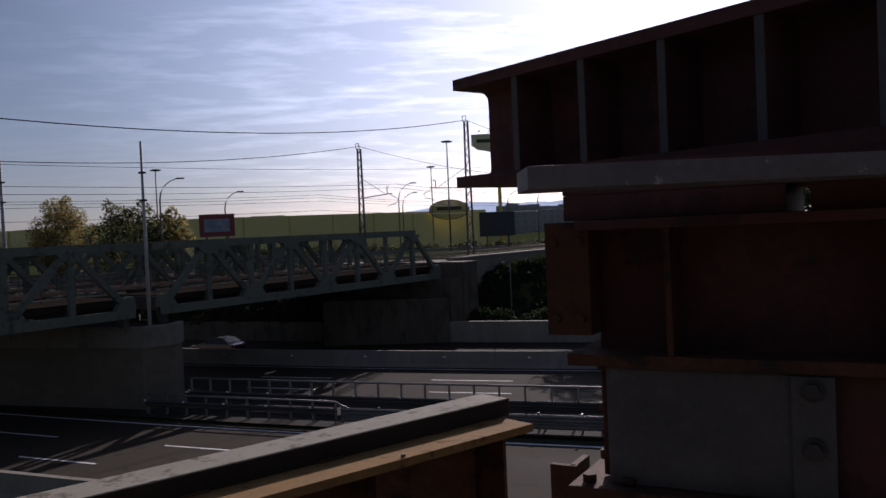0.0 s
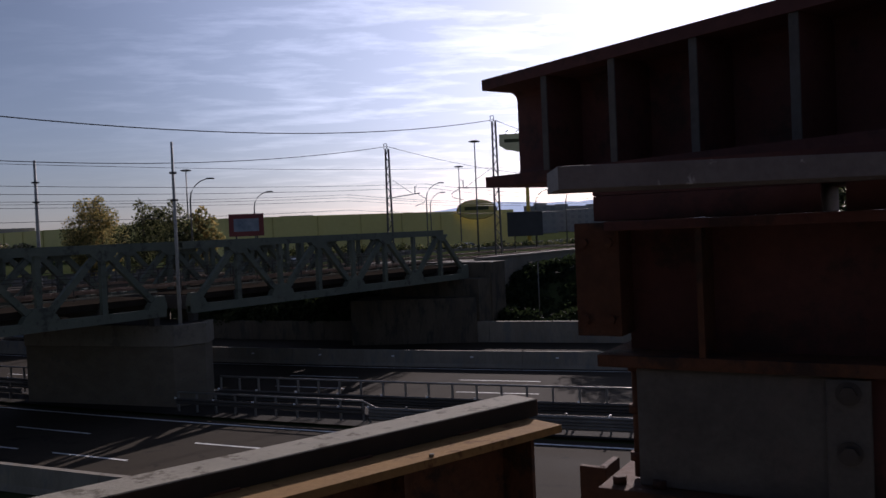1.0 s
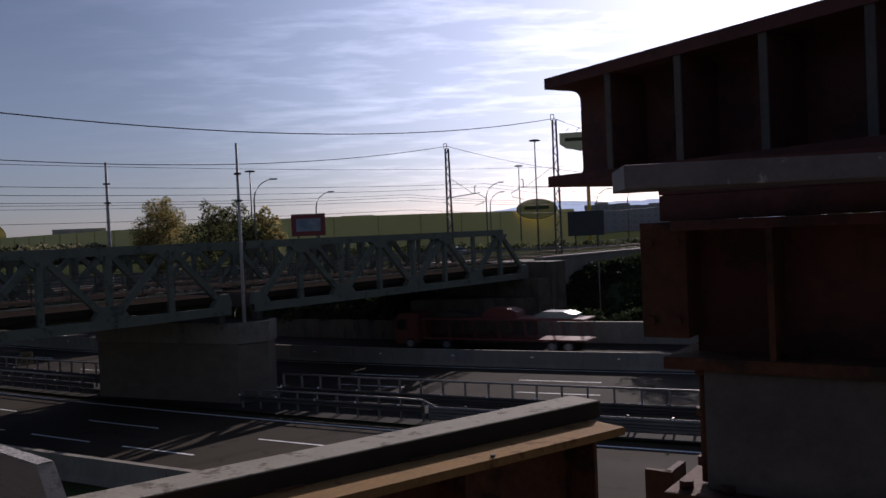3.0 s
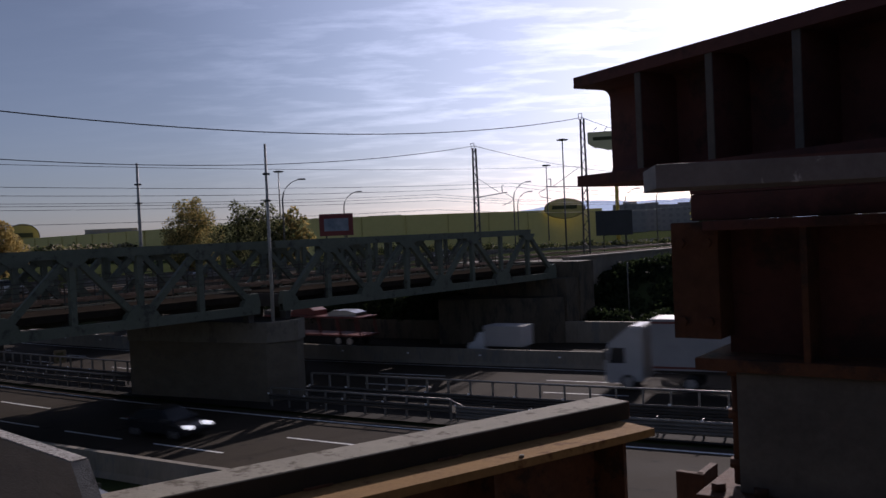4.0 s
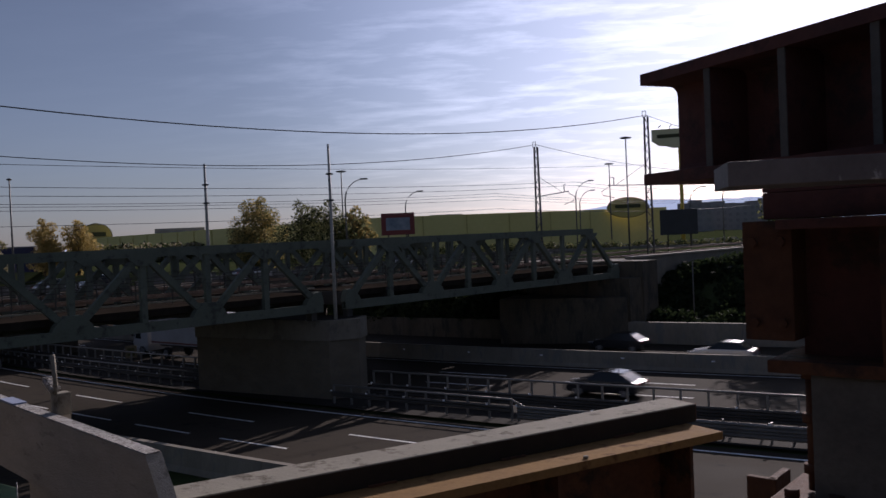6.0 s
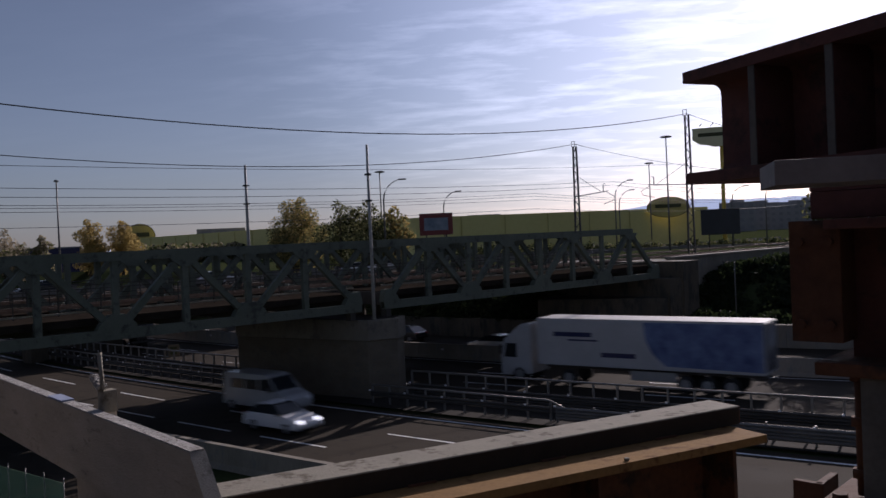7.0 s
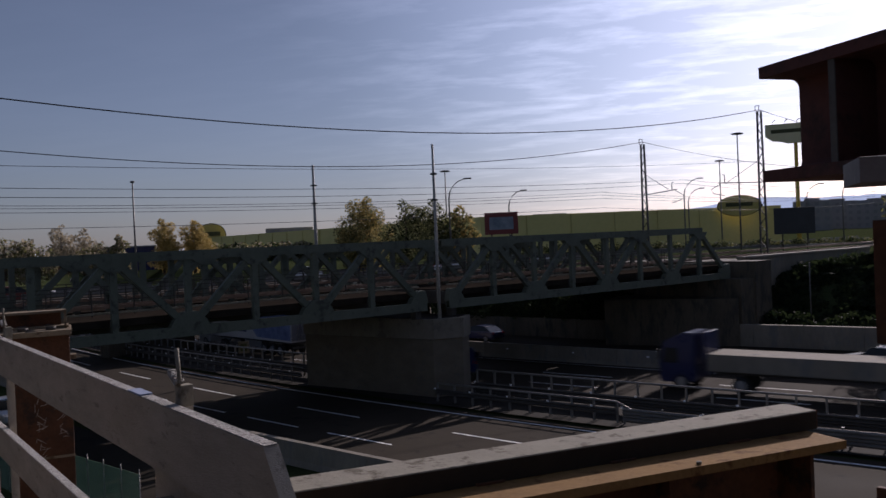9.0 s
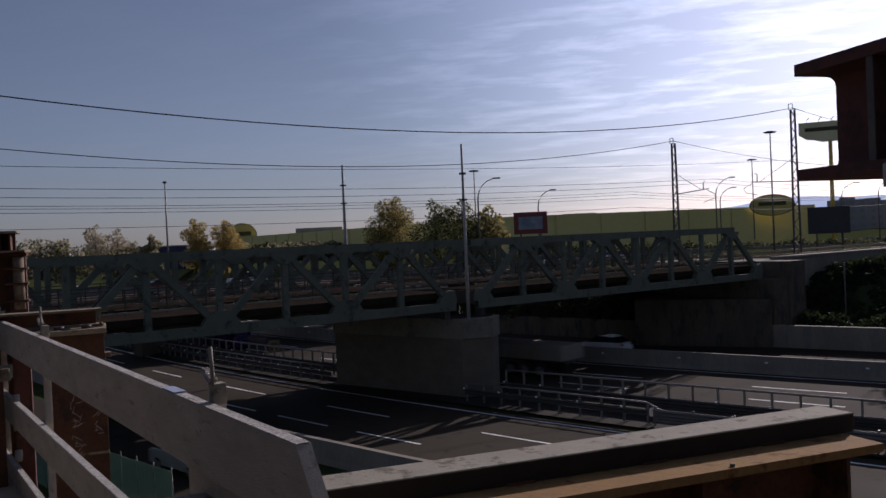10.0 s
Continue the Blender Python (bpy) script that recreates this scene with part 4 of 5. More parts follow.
wire((along(MD, 0, 20.35), along(MD, -30, 17.9), along(MD, -60, 18.5)), 0.03)
wire((along(MC, 0, 18.65), along(MC, 35, 15.55), along(MC, 70, 17.0)), 0.03)
wire((along(MC, 0, 18.65), along(MC, -30, 16.6), along(MC, -60, 17.6)), 0.03)
wire((along(MC + Vector((-5, 0, 0)), -60, 19.6), along(MC + Vector((-5, 0, 0)), 5, 16.4), along(MC + Vector((-5, 0, 0)), 70, 15.75)), 0.02)
NEAR_T, FAR_T = MC + Vector((4.2, 0, 0)), MC + Vector((-5, 0, 0))
for base, z0, zm, z1 in ((NEAR_T, 14.45, 13.55, 13.65), (NEAR_T, 14.1, 13.05, 13.15), (FAR_T, 13.85, 13.0, 13.25), (FAR_T, 13.2, 12.53, 12.75), (FAR_T, 12.2, 11.5, 11.65), (FAR_T, 13.55, 12.8, 13.05)):
    wire((along(base, 0, z0), along(base, 35, zm), along(base, 70, z1)), 0.018)
    wire((along(base, 0, z0), along(base, -30, zm + 0.1), along(base, -60, z0)), 0.018)

# ---------------------------------------------------------------- street lamps
def street_lamp(az, d, top_z, style, label):
    p = at(az, d, 5.9)
    th = thing("street_lamp", label, "street lamp", "street lamps")
    side = Vector((math.sin(radians(az)), -math.cos(radians(az)), 0))
    h = top_z - p.z
    if style == "curved":
        b = B(); r = h * 0.22
        pts = [p, p + Vector((0, 0, h - r))] + [p + side * (r * (1 - math.cos(radians(a)))) + Vector((0, 0, h - r + r * math.sin(radians(a)))) for a in (20, 40, 60, 78)]
        tube(b, pts, [0.11, 0.09, 0.07, 0.06, 0.055, 0.05], 8); part("pole", b, GALV, th)
        b = B(); box(b, pts[-1] + side * 0.4 + Vector((0, 0, 0.02)), (0.9, 0.35, 0.16), Matrix.Rotation(radians(az - 90), 3, "Z"), 0.05); part("lamp_head", b, DARK_STEEL, th)
    else:
        b = B(); tube(b, [p, p + Vector((0, 0, h))], [0.14, 0.08], 8); part("pole", b, GALV, th)
        b = B(); w = {"disc": 0.85, "small": 0.3}[style]
        tube(b, [p + Vector((0, 0, h - 0.12)), p + Vector((0, 0, h)), p + Vector((0, 0, h + 0.12))], [w * 0.75, w, w * 0.5], 14); part("lamp_head", b, DARK_STEEL, th)
    return th


street_lamp(111.82, 120, 9.6 + 120 * math.tan(radians(5.84)), "disc", "tall grey lamp mast with a flat round head")
street_lamp(112.95, 150, 9.6 + 150 * math.tan(radians(4.21)), "disc", "grey lamp mast with a flat round head")
street_lamp(130.79, 130, 9.6 + 130 * math.tan(radians(4.54)), "disc", "grey lamp mast with a flat head behind the trees")
street_lamp(150.99, 110, 9.6 + 110 * math.tan(radians(4.47)), "small", "slim grey lamp mast with a small round head")
street_lamp(130.6, 100, 9.6 + 100 * math.tan(radians(4.01)), "curved", "curved grey street lamp behind the bridge")
street_lamp(126.6, 120, 9.6 + 120 * math.tan(radians(3.04)), "curved", "curved grey street lamp behind the bridge")
street_lamp(115.2, 130, 9.6 + 130 * math.tan(radians(3.2)), "curved", "curved grey street lamp near the yellow store")
street_lamp(114.95, 150, 9.6 + 150 * math.tan(radians(2.55)), "curved", "curved grey street lamp near the yellow store")
street_lamp(107.9, 140, 9.6 + 140 * math.tan(radians(2.4)), "curved", "curved grey street lamp near the dark billboard")
street_lamp(105.9, 140, 9.6 + 140 * math.tan(radians(2.5)), "curved", "curved grey street lamp near the dark billboard")

# ---------------------------------------------------------------- store, signs, distance
def make_store():
    th = thing("yellow_store", "long low yellow retail building with signs on its roofline", "building")
    a, c, e = at(147, 300), at(128.5, 165), at(109.4, 190)
    back = Vector((-40, 60, 0))
    for p, q, nm in ((a, c, "side_wall"), (c, e, "front_wall")):
        b = B(); prism(b, [(0, 5.5), (1, 5.5), (1, 13.55), (0, 13.55)], 0, 1, lambda u, z, k, p=p, q=q: Vector((*(p.lerp(q, u) + (back * k)).to_2d(), z))); part(nm, b, YELLOW_WALL, th)
        n = max(2, int((q - p).length / 9))
        for i in range(1, n):
            w = p.lerp(q, i / n) * 0.9985
            b = B(); bar(b, Vector((w.x, w.y, 6)), Vector((w.x, w.y, 13.5)), 0.16, 0.12); part("cladding_rib", b, YELLOW_SIGN, th)
    def sign(az, d, el, w, h, nm):
        p = at(az, d, 9.6 + d * math.tan(radians(el)))
        side = Vector((math.sin(radians(az)), -math.cos(radians(az)), 0)); out = -at(az, 1)
        b = B()
        prism(b, [(w / 2 * math.cos(i * math.pi / 16), h / 2 * math.sin(i * math.pi / 16)) for i in range(32)], 0, 0.5, lambda u, z, k: p + side * u + out * k + Vector((0, 0, z)))
        s = part(nm, b, YELLOW_SIGN, th, "yellow oval shop sign with green edge")
        b = B()
        ring = [(math.cos(i * math.pi / 16), math.sin(i * math.pi / 16)) for i in range(32)]
        lo = [[b.verts.new(p + side * (w / 2 * f * x) + out * 0.56 + Vector((0, 0, h / 2 * f * z))) for x, z in ring] for f in (1.0, 0.95)]
        for i in range(32):
            b.faces.new((lo[0][i], lo[0][(i + 1) % 32], lo[1][(i + 1) % 32], lo[1][i]))
        part("border", b, GREEN_TEXT, s)
        b = B(); bar(b, p - side * (w * 0.3) + out * 0.6 + Vector((0, 0, h * 0.06)), p + side * (w * 0.3) + out * 0.6 + Vector((0, 0, h * 0.06)), 0.06, h * 0.17); part("lettering_bar", b, GREEN_TEXT, s)
    sign(111.85, 182, 1.29, 8.6, 4.3, "oval_sign")
    sign(146.3, 292, 0.9, 9.6, 8.0, "oval_sign")
    for az, d, el, w, h in ((123.9, 172, 1.4, 6.5, 1.0), (141.3, 262, 1.12, 14, 1.9)):
        p = at(az, d, 9.6 + d * math.tan(radians(el)) - 0.6)
        b = B(); box(b, p, (w, 3, h), Matrix.Rotation(radians(az - 90), 3, "Z")); rb = part("roof_box", b, FAR_WALL, th, "grey rooftop plant box")
        for k in range(3):
            b = B(); box(b, p + Vector((math.sin(radians(az)), -math.cos(radians(az)), 0)) * (w * (k - 1) * 0.3) - at(az, 1.55), (w * 0.2, 0.1, h * 0.6), Matrix.Rotation(radians(az - 90), 3, "Z")); part("roof_window", b, FAR_DARK, rb)


make_store()


def billboard(az0, az1, d, el0, el1, frame_mat, face_mat, name, label, fw):
    th = thing(name, label, "billboard")
    azm = (az0 + az1) / 2
    p = at(azm, d, 0); side = Vector((math.sin(radians(azm)), -math.cos(radians(azm)), 0)); out = -at(azm, 1)
    w = 2 * d * math.tan(radians(abs(az0 - az1) / 2)); z0, z1 = 9.6 + d * math.tan(radians(el0)), 9.6 + d * math.tan(radians(el1))
    rot = Matrix.Rotation(radians(azm - 90), 3, "Z")
    b = B(); box(b, p + Vector((0, 0, (z0 + z1) / 2)), (w, 0.3, z1 - z0), rot, 0.03); part("frame", b, frame_mat, th)
    b = B(); box(b, p + out * 0.16 + Vector((0, 0, (z0 + z1) / 2)), (w - 2 * fw, 0.04, z1 - z0 - 2 * fw), rot); part("face", b, face_mat, th)
    for k in (-0.3, 0.3):
        b = B(); tube(b, [p + side * (w * k) - out * 0.25 + Vector((0, 0, 5.5)), p + side * (w * k) - out * 0.25 + Vector((0, 0, z1 - 0.3))], 0.09, 8); part("support", b, DARK_STEEL, th)


billboard(128.27, 126.03, 100, 0.15, 1.62, RED_FRAME, POSTER, "billboard", "red-framed billboard with a pale blue poster", 0.55)
billboard(109.84, 107.47, 120, -0.63, 1.01, DARK_BOARD, DARK_BOARD, "billboard", "dark billboard seen from its back side", 0.3)


def make_totem():
    th = thing("totem_sign", "yellow canopy-shaped sign with spotlights on a yellow pole", "sign")
    d = 150; az = 108.4
    p = at(az, d, 0); side = Vector((math.sin(radians(az)), -math.cos(radians(az)), 0)); out = -at(az, 1)
    zt, zb = 9.6 + d * math.tan(radians(6.2)), 9.6 + d * math.tan(radians(5.0))
    w = 4.6
    b = B()
    outline = [(-w, zt), (-w, zt - 1.9), (-w * 0.75, zb + 0.5), (-w * 0.5, zb + 0.35), (-w * 0.25, zb), (w * 0.25, zb), (w * 0.5, zb + 0.35), (w * 0.75, zb + 0.5), (w, zt - 1.9), (w, zt)]
    prism(b, outline, -0.6, 0.6, lambda a, z, k: p + side * a + out * k + Vector((0, 0, z))); part("panel", b, PALE_SIGN, th)
    b = B(); bar(b, p - side * (w * 0.8) + out * 0.64 + Vector((0, 0, zt - 1.2)), p + side * (w * 0.8) + out * 0.64 + Vector((0, 0, zt - 1.2)), 0.05, 0.6); part("lettering_bar", b, GREEN_TEXT, th)
    b = B(); tube(b, [p + Vector((0, 0, 5.5)), p + Vector((0, 0, zb + 0.4))], [0.36, 0.30], 12); part("pole", b, POLE_YELLOW, th)
    for k in (-0.75, -0.35, 0.05, 0.45, 0.8):
        b = B(); q = p + side * (w * k) + out * 0.3 + Vector((0, 0, zt)); tube(b, [q, q + Vector((0, 0, 0.35)), q + side * 0.5 + Vector((0, 0, 0.75))], 0.07, 5); part("spotlight", b, DARK_STEEL, th)


make_totem()


def hills():
    bm = B()
    n = 160
    lo, hi = [], []
    for i in range(n + 1):
        az = 60 + 120 * i / n
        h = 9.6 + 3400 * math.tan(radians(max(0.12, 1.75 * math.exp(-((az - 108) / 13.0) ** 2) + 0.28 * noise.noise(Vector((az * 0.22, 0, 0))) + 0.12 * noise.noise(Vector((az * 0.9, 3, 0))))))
        lo.append(bm.verts.new(at(az, 3400, 0))); hi.append(bm.verts.new(at(az, 3500, h)))
    for i in range(n):
        bm.faces.new((lo[i], lo[i + 1], hi[i + 1], hi[i]))
    single("backdrop_hills", bm, HILL, "pale hills on the horizon, their haze painted as a glow", "hills", kind="structure")


hills()


def blue_shed():
    th = thing("industrial_shed", "low dark blue industrial shed far behind the trees", "building")
    az, d = 151.6, 210.0
    rot = Matrix.Rotation(radians(az - 90), 3, "Z")
    b = B(); box(b, at(az, d, 8.2), (13.0, 9.0, 5.4), rot, 0.05); part("wall", b, CAR_BLUE, th)
    b = B(); box(b, at(az, d, 11.0), (13.4, 9.4, 0.25), rot); part("roof", b, FAR_WALL, th, "grey flat roof edge")
    side = Vector((math.sin(radians(az)), -math.cos(radians(az)), 0))
    for k in (-0.3, 0.0, 0.3):
        b = B(); box(b, at(az, d - 4.55, 8.6) + side * (13 * k), (2.4, 0.1, 1.2), rot); part("window", b, FAR_DARK, th)


blue_shed()


def far_block(az, d, w, dep, h, floors):
    th = thing("apartment_block", "hazy grey apartment block far behind the road", "building", "far apartment blocks")
    rot = Matrix.Rotation(radians(az - 90), 3, "Z")
    b = B(); box(b, at(az, d, 6 + h / 2), (w, dep, h), rot); wl = part("wall", b, FAR_WALL, th)
    b = B(); box(b, at(az, d, 6 + h + 0.4), (w * 0.4, dep * 0.5, 1.6), rot); part("roof_house", b, FAR_WALL, th)
    nwin = max(2, int(w / 3.5))
    side = Vector((math.sin(radians(az)), -math.cos(radians(az)), 0))
    for f in range(floors):
        for k in range(nwin):
            b = B(); box(b, at(az, d - dep / 2 - 0.03) + side * (w * ((k + 0.5) / nwin - 0.5)) + Vector((0, 0, 6 + h * (f + 0.55) / floors)), (w / nwin * 0.45, 0.1, h / floors * 0.5), rot)
            part("window", b, FAR_DARK, th)


for az, d, w, h, fl in ((107.6, 420, 16, 13.5, 4), (106.2, 480, 18, 14, 4), (104.8, 450, 14, 12, 4), (103.3, 500, 22, 15, 5), (105.5, 600, 26, 15, 4), (109.0, 520, 12, 9, 3), (101.5, 520, 20, 14, 4)):
    far_block(az, d, w, 12, h, fl)


# ---------------------------------------------------------------- trees and shrubs
def leaf_cloud(name, centres, count, size, mats, seed, parent=None, kind="", label="", squash=0.8, category=""):
    """Many small tilted leaves scattered over lumps of (centre, radius); an uneven outline with gaps."""
    rng = np.random.default_rng(seed)
    w = np.array([r ** 2 for _, r in centres]); w = w / w.sum()
    pick = rng.choice(len(centres), count, p=w)
    c = np.array([tuple(p) for p, _ in centres])[pick]; rad = np.array([r for _, r in centres])[pick]
    d = rng.normal(size=(count, 3)); d /= np.linalg.norm(d, axis=1)[:, None]
    d[:, 2] *= squash
    pos = c + d * (rad * rng.uniform(0.35, 1.08, count) ** 0.6)[:, None]
    a = rng.normal(size=(count, 3)); a /= np.linalg.norm(a, axis=1)[:, None]
    b = np.cross(a, rng.normal(size=(count, 3))); b /= np.linalg.norm(b, axis=1)[:, None]
    sz = size * rng.uniform(0.55, 1.35, count)[:, None]
    quads = np.stack([pos - a * sz, pos - b * sz * 0.55, pos + a * sz, pos + b * sz * 0.55], 1).reshape(-1, 3)
    me = bpy.data.meshes.new(name)
    me.from_pydata(quads.tolist(), [], [(4 * i, 4 * i + 1, 4 * i + 2, 4 * i + 3) for i in range(count)])
    for m in mats:
        me.materials.append(m)
    if len(mats) > 1:
        me.polygons.foreach_set("material_index", rng.integers(0, len(mats), count).astype(np.int32))
    ob = new(name, me)
    if parent:
        ob.parent = parent
    return tagged(ob, label, category, "", kind)


def tree(p, height, width, mats, seed, label, leaves=1500, leaf=0.22, bare=0.28, cone=False):
    rng = random.Random(seed)
    th = thing("tree", label, "tree", "trees behind the railway")
    b = B()
    tube(b, [p + Vector((0, 0, -0.2)), p + Vector((0.1, 0, height * 0.35)), p + Vector((0, 0.1, height * 0.9))], [width * 0.035 + 0.06, width * 0.025 + 0.04, 0.03], 8)
    lumps = []
    for i in range(15):
        k = bare + (1 - bare) * (i + 0.5) / 15
        reach = width * 0.5 * ((1.05 - k) ** 0.6 if cone else math.sin(min(1, (k - bare) / (1 - bare) * 0.9 + 0.12) * math.pi) ** 0.55)
        a = rng.uniform(0, 6.28)
        e = p + Vector((math.cos(a) * reach * rng.uniform(0.3, 0.75), math.sin(a) * reach * rng.uniform(0.3, 0.75), height * k))
        tube(b, [p + Vector((0, 0, height * k * 0.75)), e], [0.05, 0.02], 5)
        lumps.append((e, max(0.6, reach * rng.uniform(0.45, 0.75))))
    part("trunk", b, BARK, th)
    leaf_cloud("crown", lumps, leaves, leaf, mats, seed, th)
    return th


tree(at(136.1, 112, 5.9), 9.6, 7.2, [LEAF_YELLOW, LEAF_GREEN], 3, "rounded tree with yellow-green autumn leaves", 11000, 0.15, 0.12)
tree(at(137.0, 110, 5.9), 4.6, 4.4, [LEAF_YELLOW, LEAF_GREEN], 4, "low yellow-green bush beside a taller tree", 4000, 0.18, 0.05)
tree(at(133.6, 108, 5.9), 8.8, 7.2, [LEAF_GREEN, LEAF_GREEN, LEAF_IVY], 5, "dark green spreading tree with ragged branches", 5200, 0.17, 0.08)
tree(at(131.7, 106, 5.9), 8.6, 5.6, [LEAF_GREEN, LEAF_GREEN, LEAF_IVY], 6, "dark green spreading tree with ragged branches", 4200, 0.17, 0.08)
tree(at(130.0, 108, 5.9), 7.6, 5.0, [LEAF_YELLOW, LEAF_GREEN], 7, "thin tree with dull yellow leaves", 1700, 0.28, 0.1)
tree(at(149.3, 150, 5.9), 9.0, 5.6, [LEAF_YELLOW], 8, "golden autumn tree behind the truss", 6000, 0.19, 0.05)
tree(at(147.4, 150, 5.9), 8.6, 6.2, [LEAF_YELLOW], 9, "golden autumn tree behind the truss", 6000, 0.19, 0.05)
tree(at(155.3, 170, 5.9), 9.2, 6.6, [LEAF_DRY], 10, "pale half-bare tree far behind the truss", 2000, 0.25, 0.1)
tree(at(154.0, 170, 5.9), 8.4, 5.4, [LEAF_DRY], 11, "pale half-bare tree far behind the truss", 1500, 0.25, 0.1)
for i, (az, h, w) in enumerate(((157.0, 6.6, 8), (158.4, 7.0, 9), (160.2, 6.4, 9), (151.9, 6.8, 4.5), (153.0, 5.6, 6), (162, 7, 9))):
    tree(at(az, 165, 5.9), h, w, [LEAF_GREEN, LEAF_DRY], 20 + i, "low dull green bush on the skyline", 1500, 0.32, 0.0)


def bank_shrubs():
    rng = random.Random(2)
    lumps = []
    for i in range(420):
        x = rng.uniform(-30, 45); o = rng.uniform(68, 82)
        if x < -24 and o > 71:
            continue
        z = 1.6 if o < 72.4 else 1.8 + (o - 72.4) * 0.5
        lumps.append((on(x, o, z), rng.uniform(0.5, 1.2)))
    for i in range(420):
        o = rng.uniform(69.5, 84); x = rng.uniform(-28.0 + max(0, o - 72) * 0.2, 16) if i % 3 else -27.9 + max(0, o - 72) * 0.2 + rng.uniform(0, 2.5)
        lumps.append((on(x, o, min(7.4, 5.2 + max(0.0, x + 25.0) * 0.28, (1.6 if o < 72.4 else 1.8 + (o - 72.4) * 0.52) + 0.1)), rng.uniform(0.7, 1.3)))
    for i in range(80):
        x = rng.uniform(-17, 45); o = rng.uniform(76, 84)
        lumps.append((on(x, o, 5.6 + rng.uniform(0, 2.2)), rng.uniform(0.8, 1.7)))
    leaf_cloud("bank_shrubs", lumps, 120000, 0.22, [LEAF_IVY], 31, None, "stuff", "dark green shrubs and ivy over the bank", 0.8, "shrubs")
    lumps = []
    for _ in range(420):
        o = rng.uniform(66.9, 69.6)
        lumps.append((on(rng.uniform(-72, -37.5), o, 1.3 + (o - 66.9) * 1.1 + rng.uniform(0, 0.5)), rng.uniform(0.4, 0.9)))
    leaf_cloud("bank_grass", lumps, 42000, 0.16, [LEAF_BANK, LEAF_IVY], 32, None, "stuff", "dark green weeds on the bank under the bridge", 0.6, "weeds")
    tree(at(100.8, 76, 4.6), 9.2, 7.6, [LEAF_GREEN, LEAF_IVY], 41, "dark ragged tree growing on top of the bank", 6500, 0.19, 0.0)
    tree(at(89.7, 84, 5.2), 8.0, 7.0, [LEAF_GREEN, LEAF_IVY], 42, "dark green tree on top of the bank", 3600, 0.25, 0.05)
    tree(at(94.5, 84, 5.2), 7.0, 6.0, [LEAF_GREEN, LEAF_IVY], 43, "dark green tree on top of the bank", 3000, 0.25, 0.05)
    lumps = []
    for i in range(150):
        az = 104 + 24.5 * (i + rng.random()) / 150
        top = 7.6 + 0.9 * (az - 110) / 15 + 0.7 * noise.noise(Vector((az * 0.8, 0, 0)))
        for z in (6.2, top - 1.2):
            lumps.append((at(az, 146 + rng.uniform(-1, 1), z + rng.uniform(-0.3, 0.3)), rng.uniform(0.5, 0.9)))
    far = [(at(128 + 40 * (i + rng.random()) / 220, 225 + rng.uniform(-6, 6), 7.6 + rng.uniform(-1.0, 1.6)), rng.uniform(1.4, 2.6)) for i in range(220)]
    leaf_cloud("far_treeline", far, 30000, 0.5, [LEAF_GREEN, LEAF_IVY, LEAF_DRY], 34, None, "stuff", "low dull green bushes along the skyline", 0.9, "bushes")
    leaf_cloud("roadside_hedge", lumps, 9000, 0.24, [LEAF_GREEN, LEAF_IVY], 33, None, "stuff", "low ragged brownish hedge along the road before the store", 0.9, "hedge")


bank_shrubs()

# ---------------------------------------------------------------- road bridge parallel to the railway
def road_bridge():
    th = thing("road_bridge", "long concrete road bridge behind the railway with pale guard rails", "bridge")
    def sl(a0, a1, z0, z1, nm, mt, s0=-70, s1=150):
        b = B(); prism(b, [(a0, z0), (a1, z0), (a1, z1), (a0, z1)], s0, s1, lambda a, c, k: on_line(k, c, a)); part(nm, b, mt, th)
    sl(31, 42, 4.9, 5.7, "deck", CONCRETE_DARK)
    sl(31.2, 41.8, 5.704, 5.72, "road_surface", ASPHALT_OLD)
    for a in (31.2, 41.6):
        for k in range(44):
            sl(a, a + 0.08, 6.15, 6.55, "guard_rail", GALV, -70 + 5 * k, -70 + 5 * k + (4.2 if (k * 7) % 5 else 2.6))
    for s in (2.0, 34.0):
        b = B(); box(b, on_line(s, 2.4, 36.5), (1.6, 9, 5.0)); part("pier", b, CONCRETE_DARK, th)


road_bridge()

# pale kerb and rail in front of the store
bm = B(); bar(bm, at(127, 128, 6.6), at(104, 128, 6.6), 0.1, 0.35)
single("guard_rail_far", bm, GALV, "pale guard rail along the far road", "guard rail", kind="structure")
bm = B(); ribbon(bm, 14.5, 21.0, 0.16, -120, 60)
single("slip_road", bm, ASPHALT_OLD, "dark asphalt slip road below the new bridge", "road", kind="structure")


def mesh_cloth():
    m = surface("green_mesh", (0.14, 0.21, 0.14), (0.20, 0.28, 0.20), 1.2, 0.9, 0, 0, 20, spec=0.05)
    nt = m.node_tree
    b, out = nt.nodes["Principled BSDF"], nt.nodes["Material Output"]
    tr, mx = nt.nodes.new("ShaderNodeBsdfTransparent"), nt.nodes.new("ShaderNodeMixShader")
    mx.inputs[0].default_value = 0.55
    nt.links.new(tr.outputs[0], mx.inputs[1]); nt.links.new(b.outputs[0], mx.inputs[2]); nt.links.new(mx.outputs[0], out.inputs["Surface"])
    return m


def mesh_fence():
    th = thing("mesh_fence", "green windbreak mesh fence on thin grey posts beside the slip road", "fence")
    cloth = mesh_cloth()
    n = 22
    for i in range(n):
        x0 = -52.0 + 1.2 * i
        b = B(); profile_along(b, [(14.0, 0.1), (14.02, 0.1), (14.02, 2.45), (14.0, 2.45)], x0 + 0.03, x0 + 1.17, 1.2); part("mesh_panel", b, cloth, th)
    for i in range(n + 1):
        b = B(); p = on(-52.0 + 1.2 * i, 14.01, 0.0); tube(b, [p, p + Vector((0, 0, 2.62))], 0.018, 7); part("post", b, GALV, th)


mesh_fence()


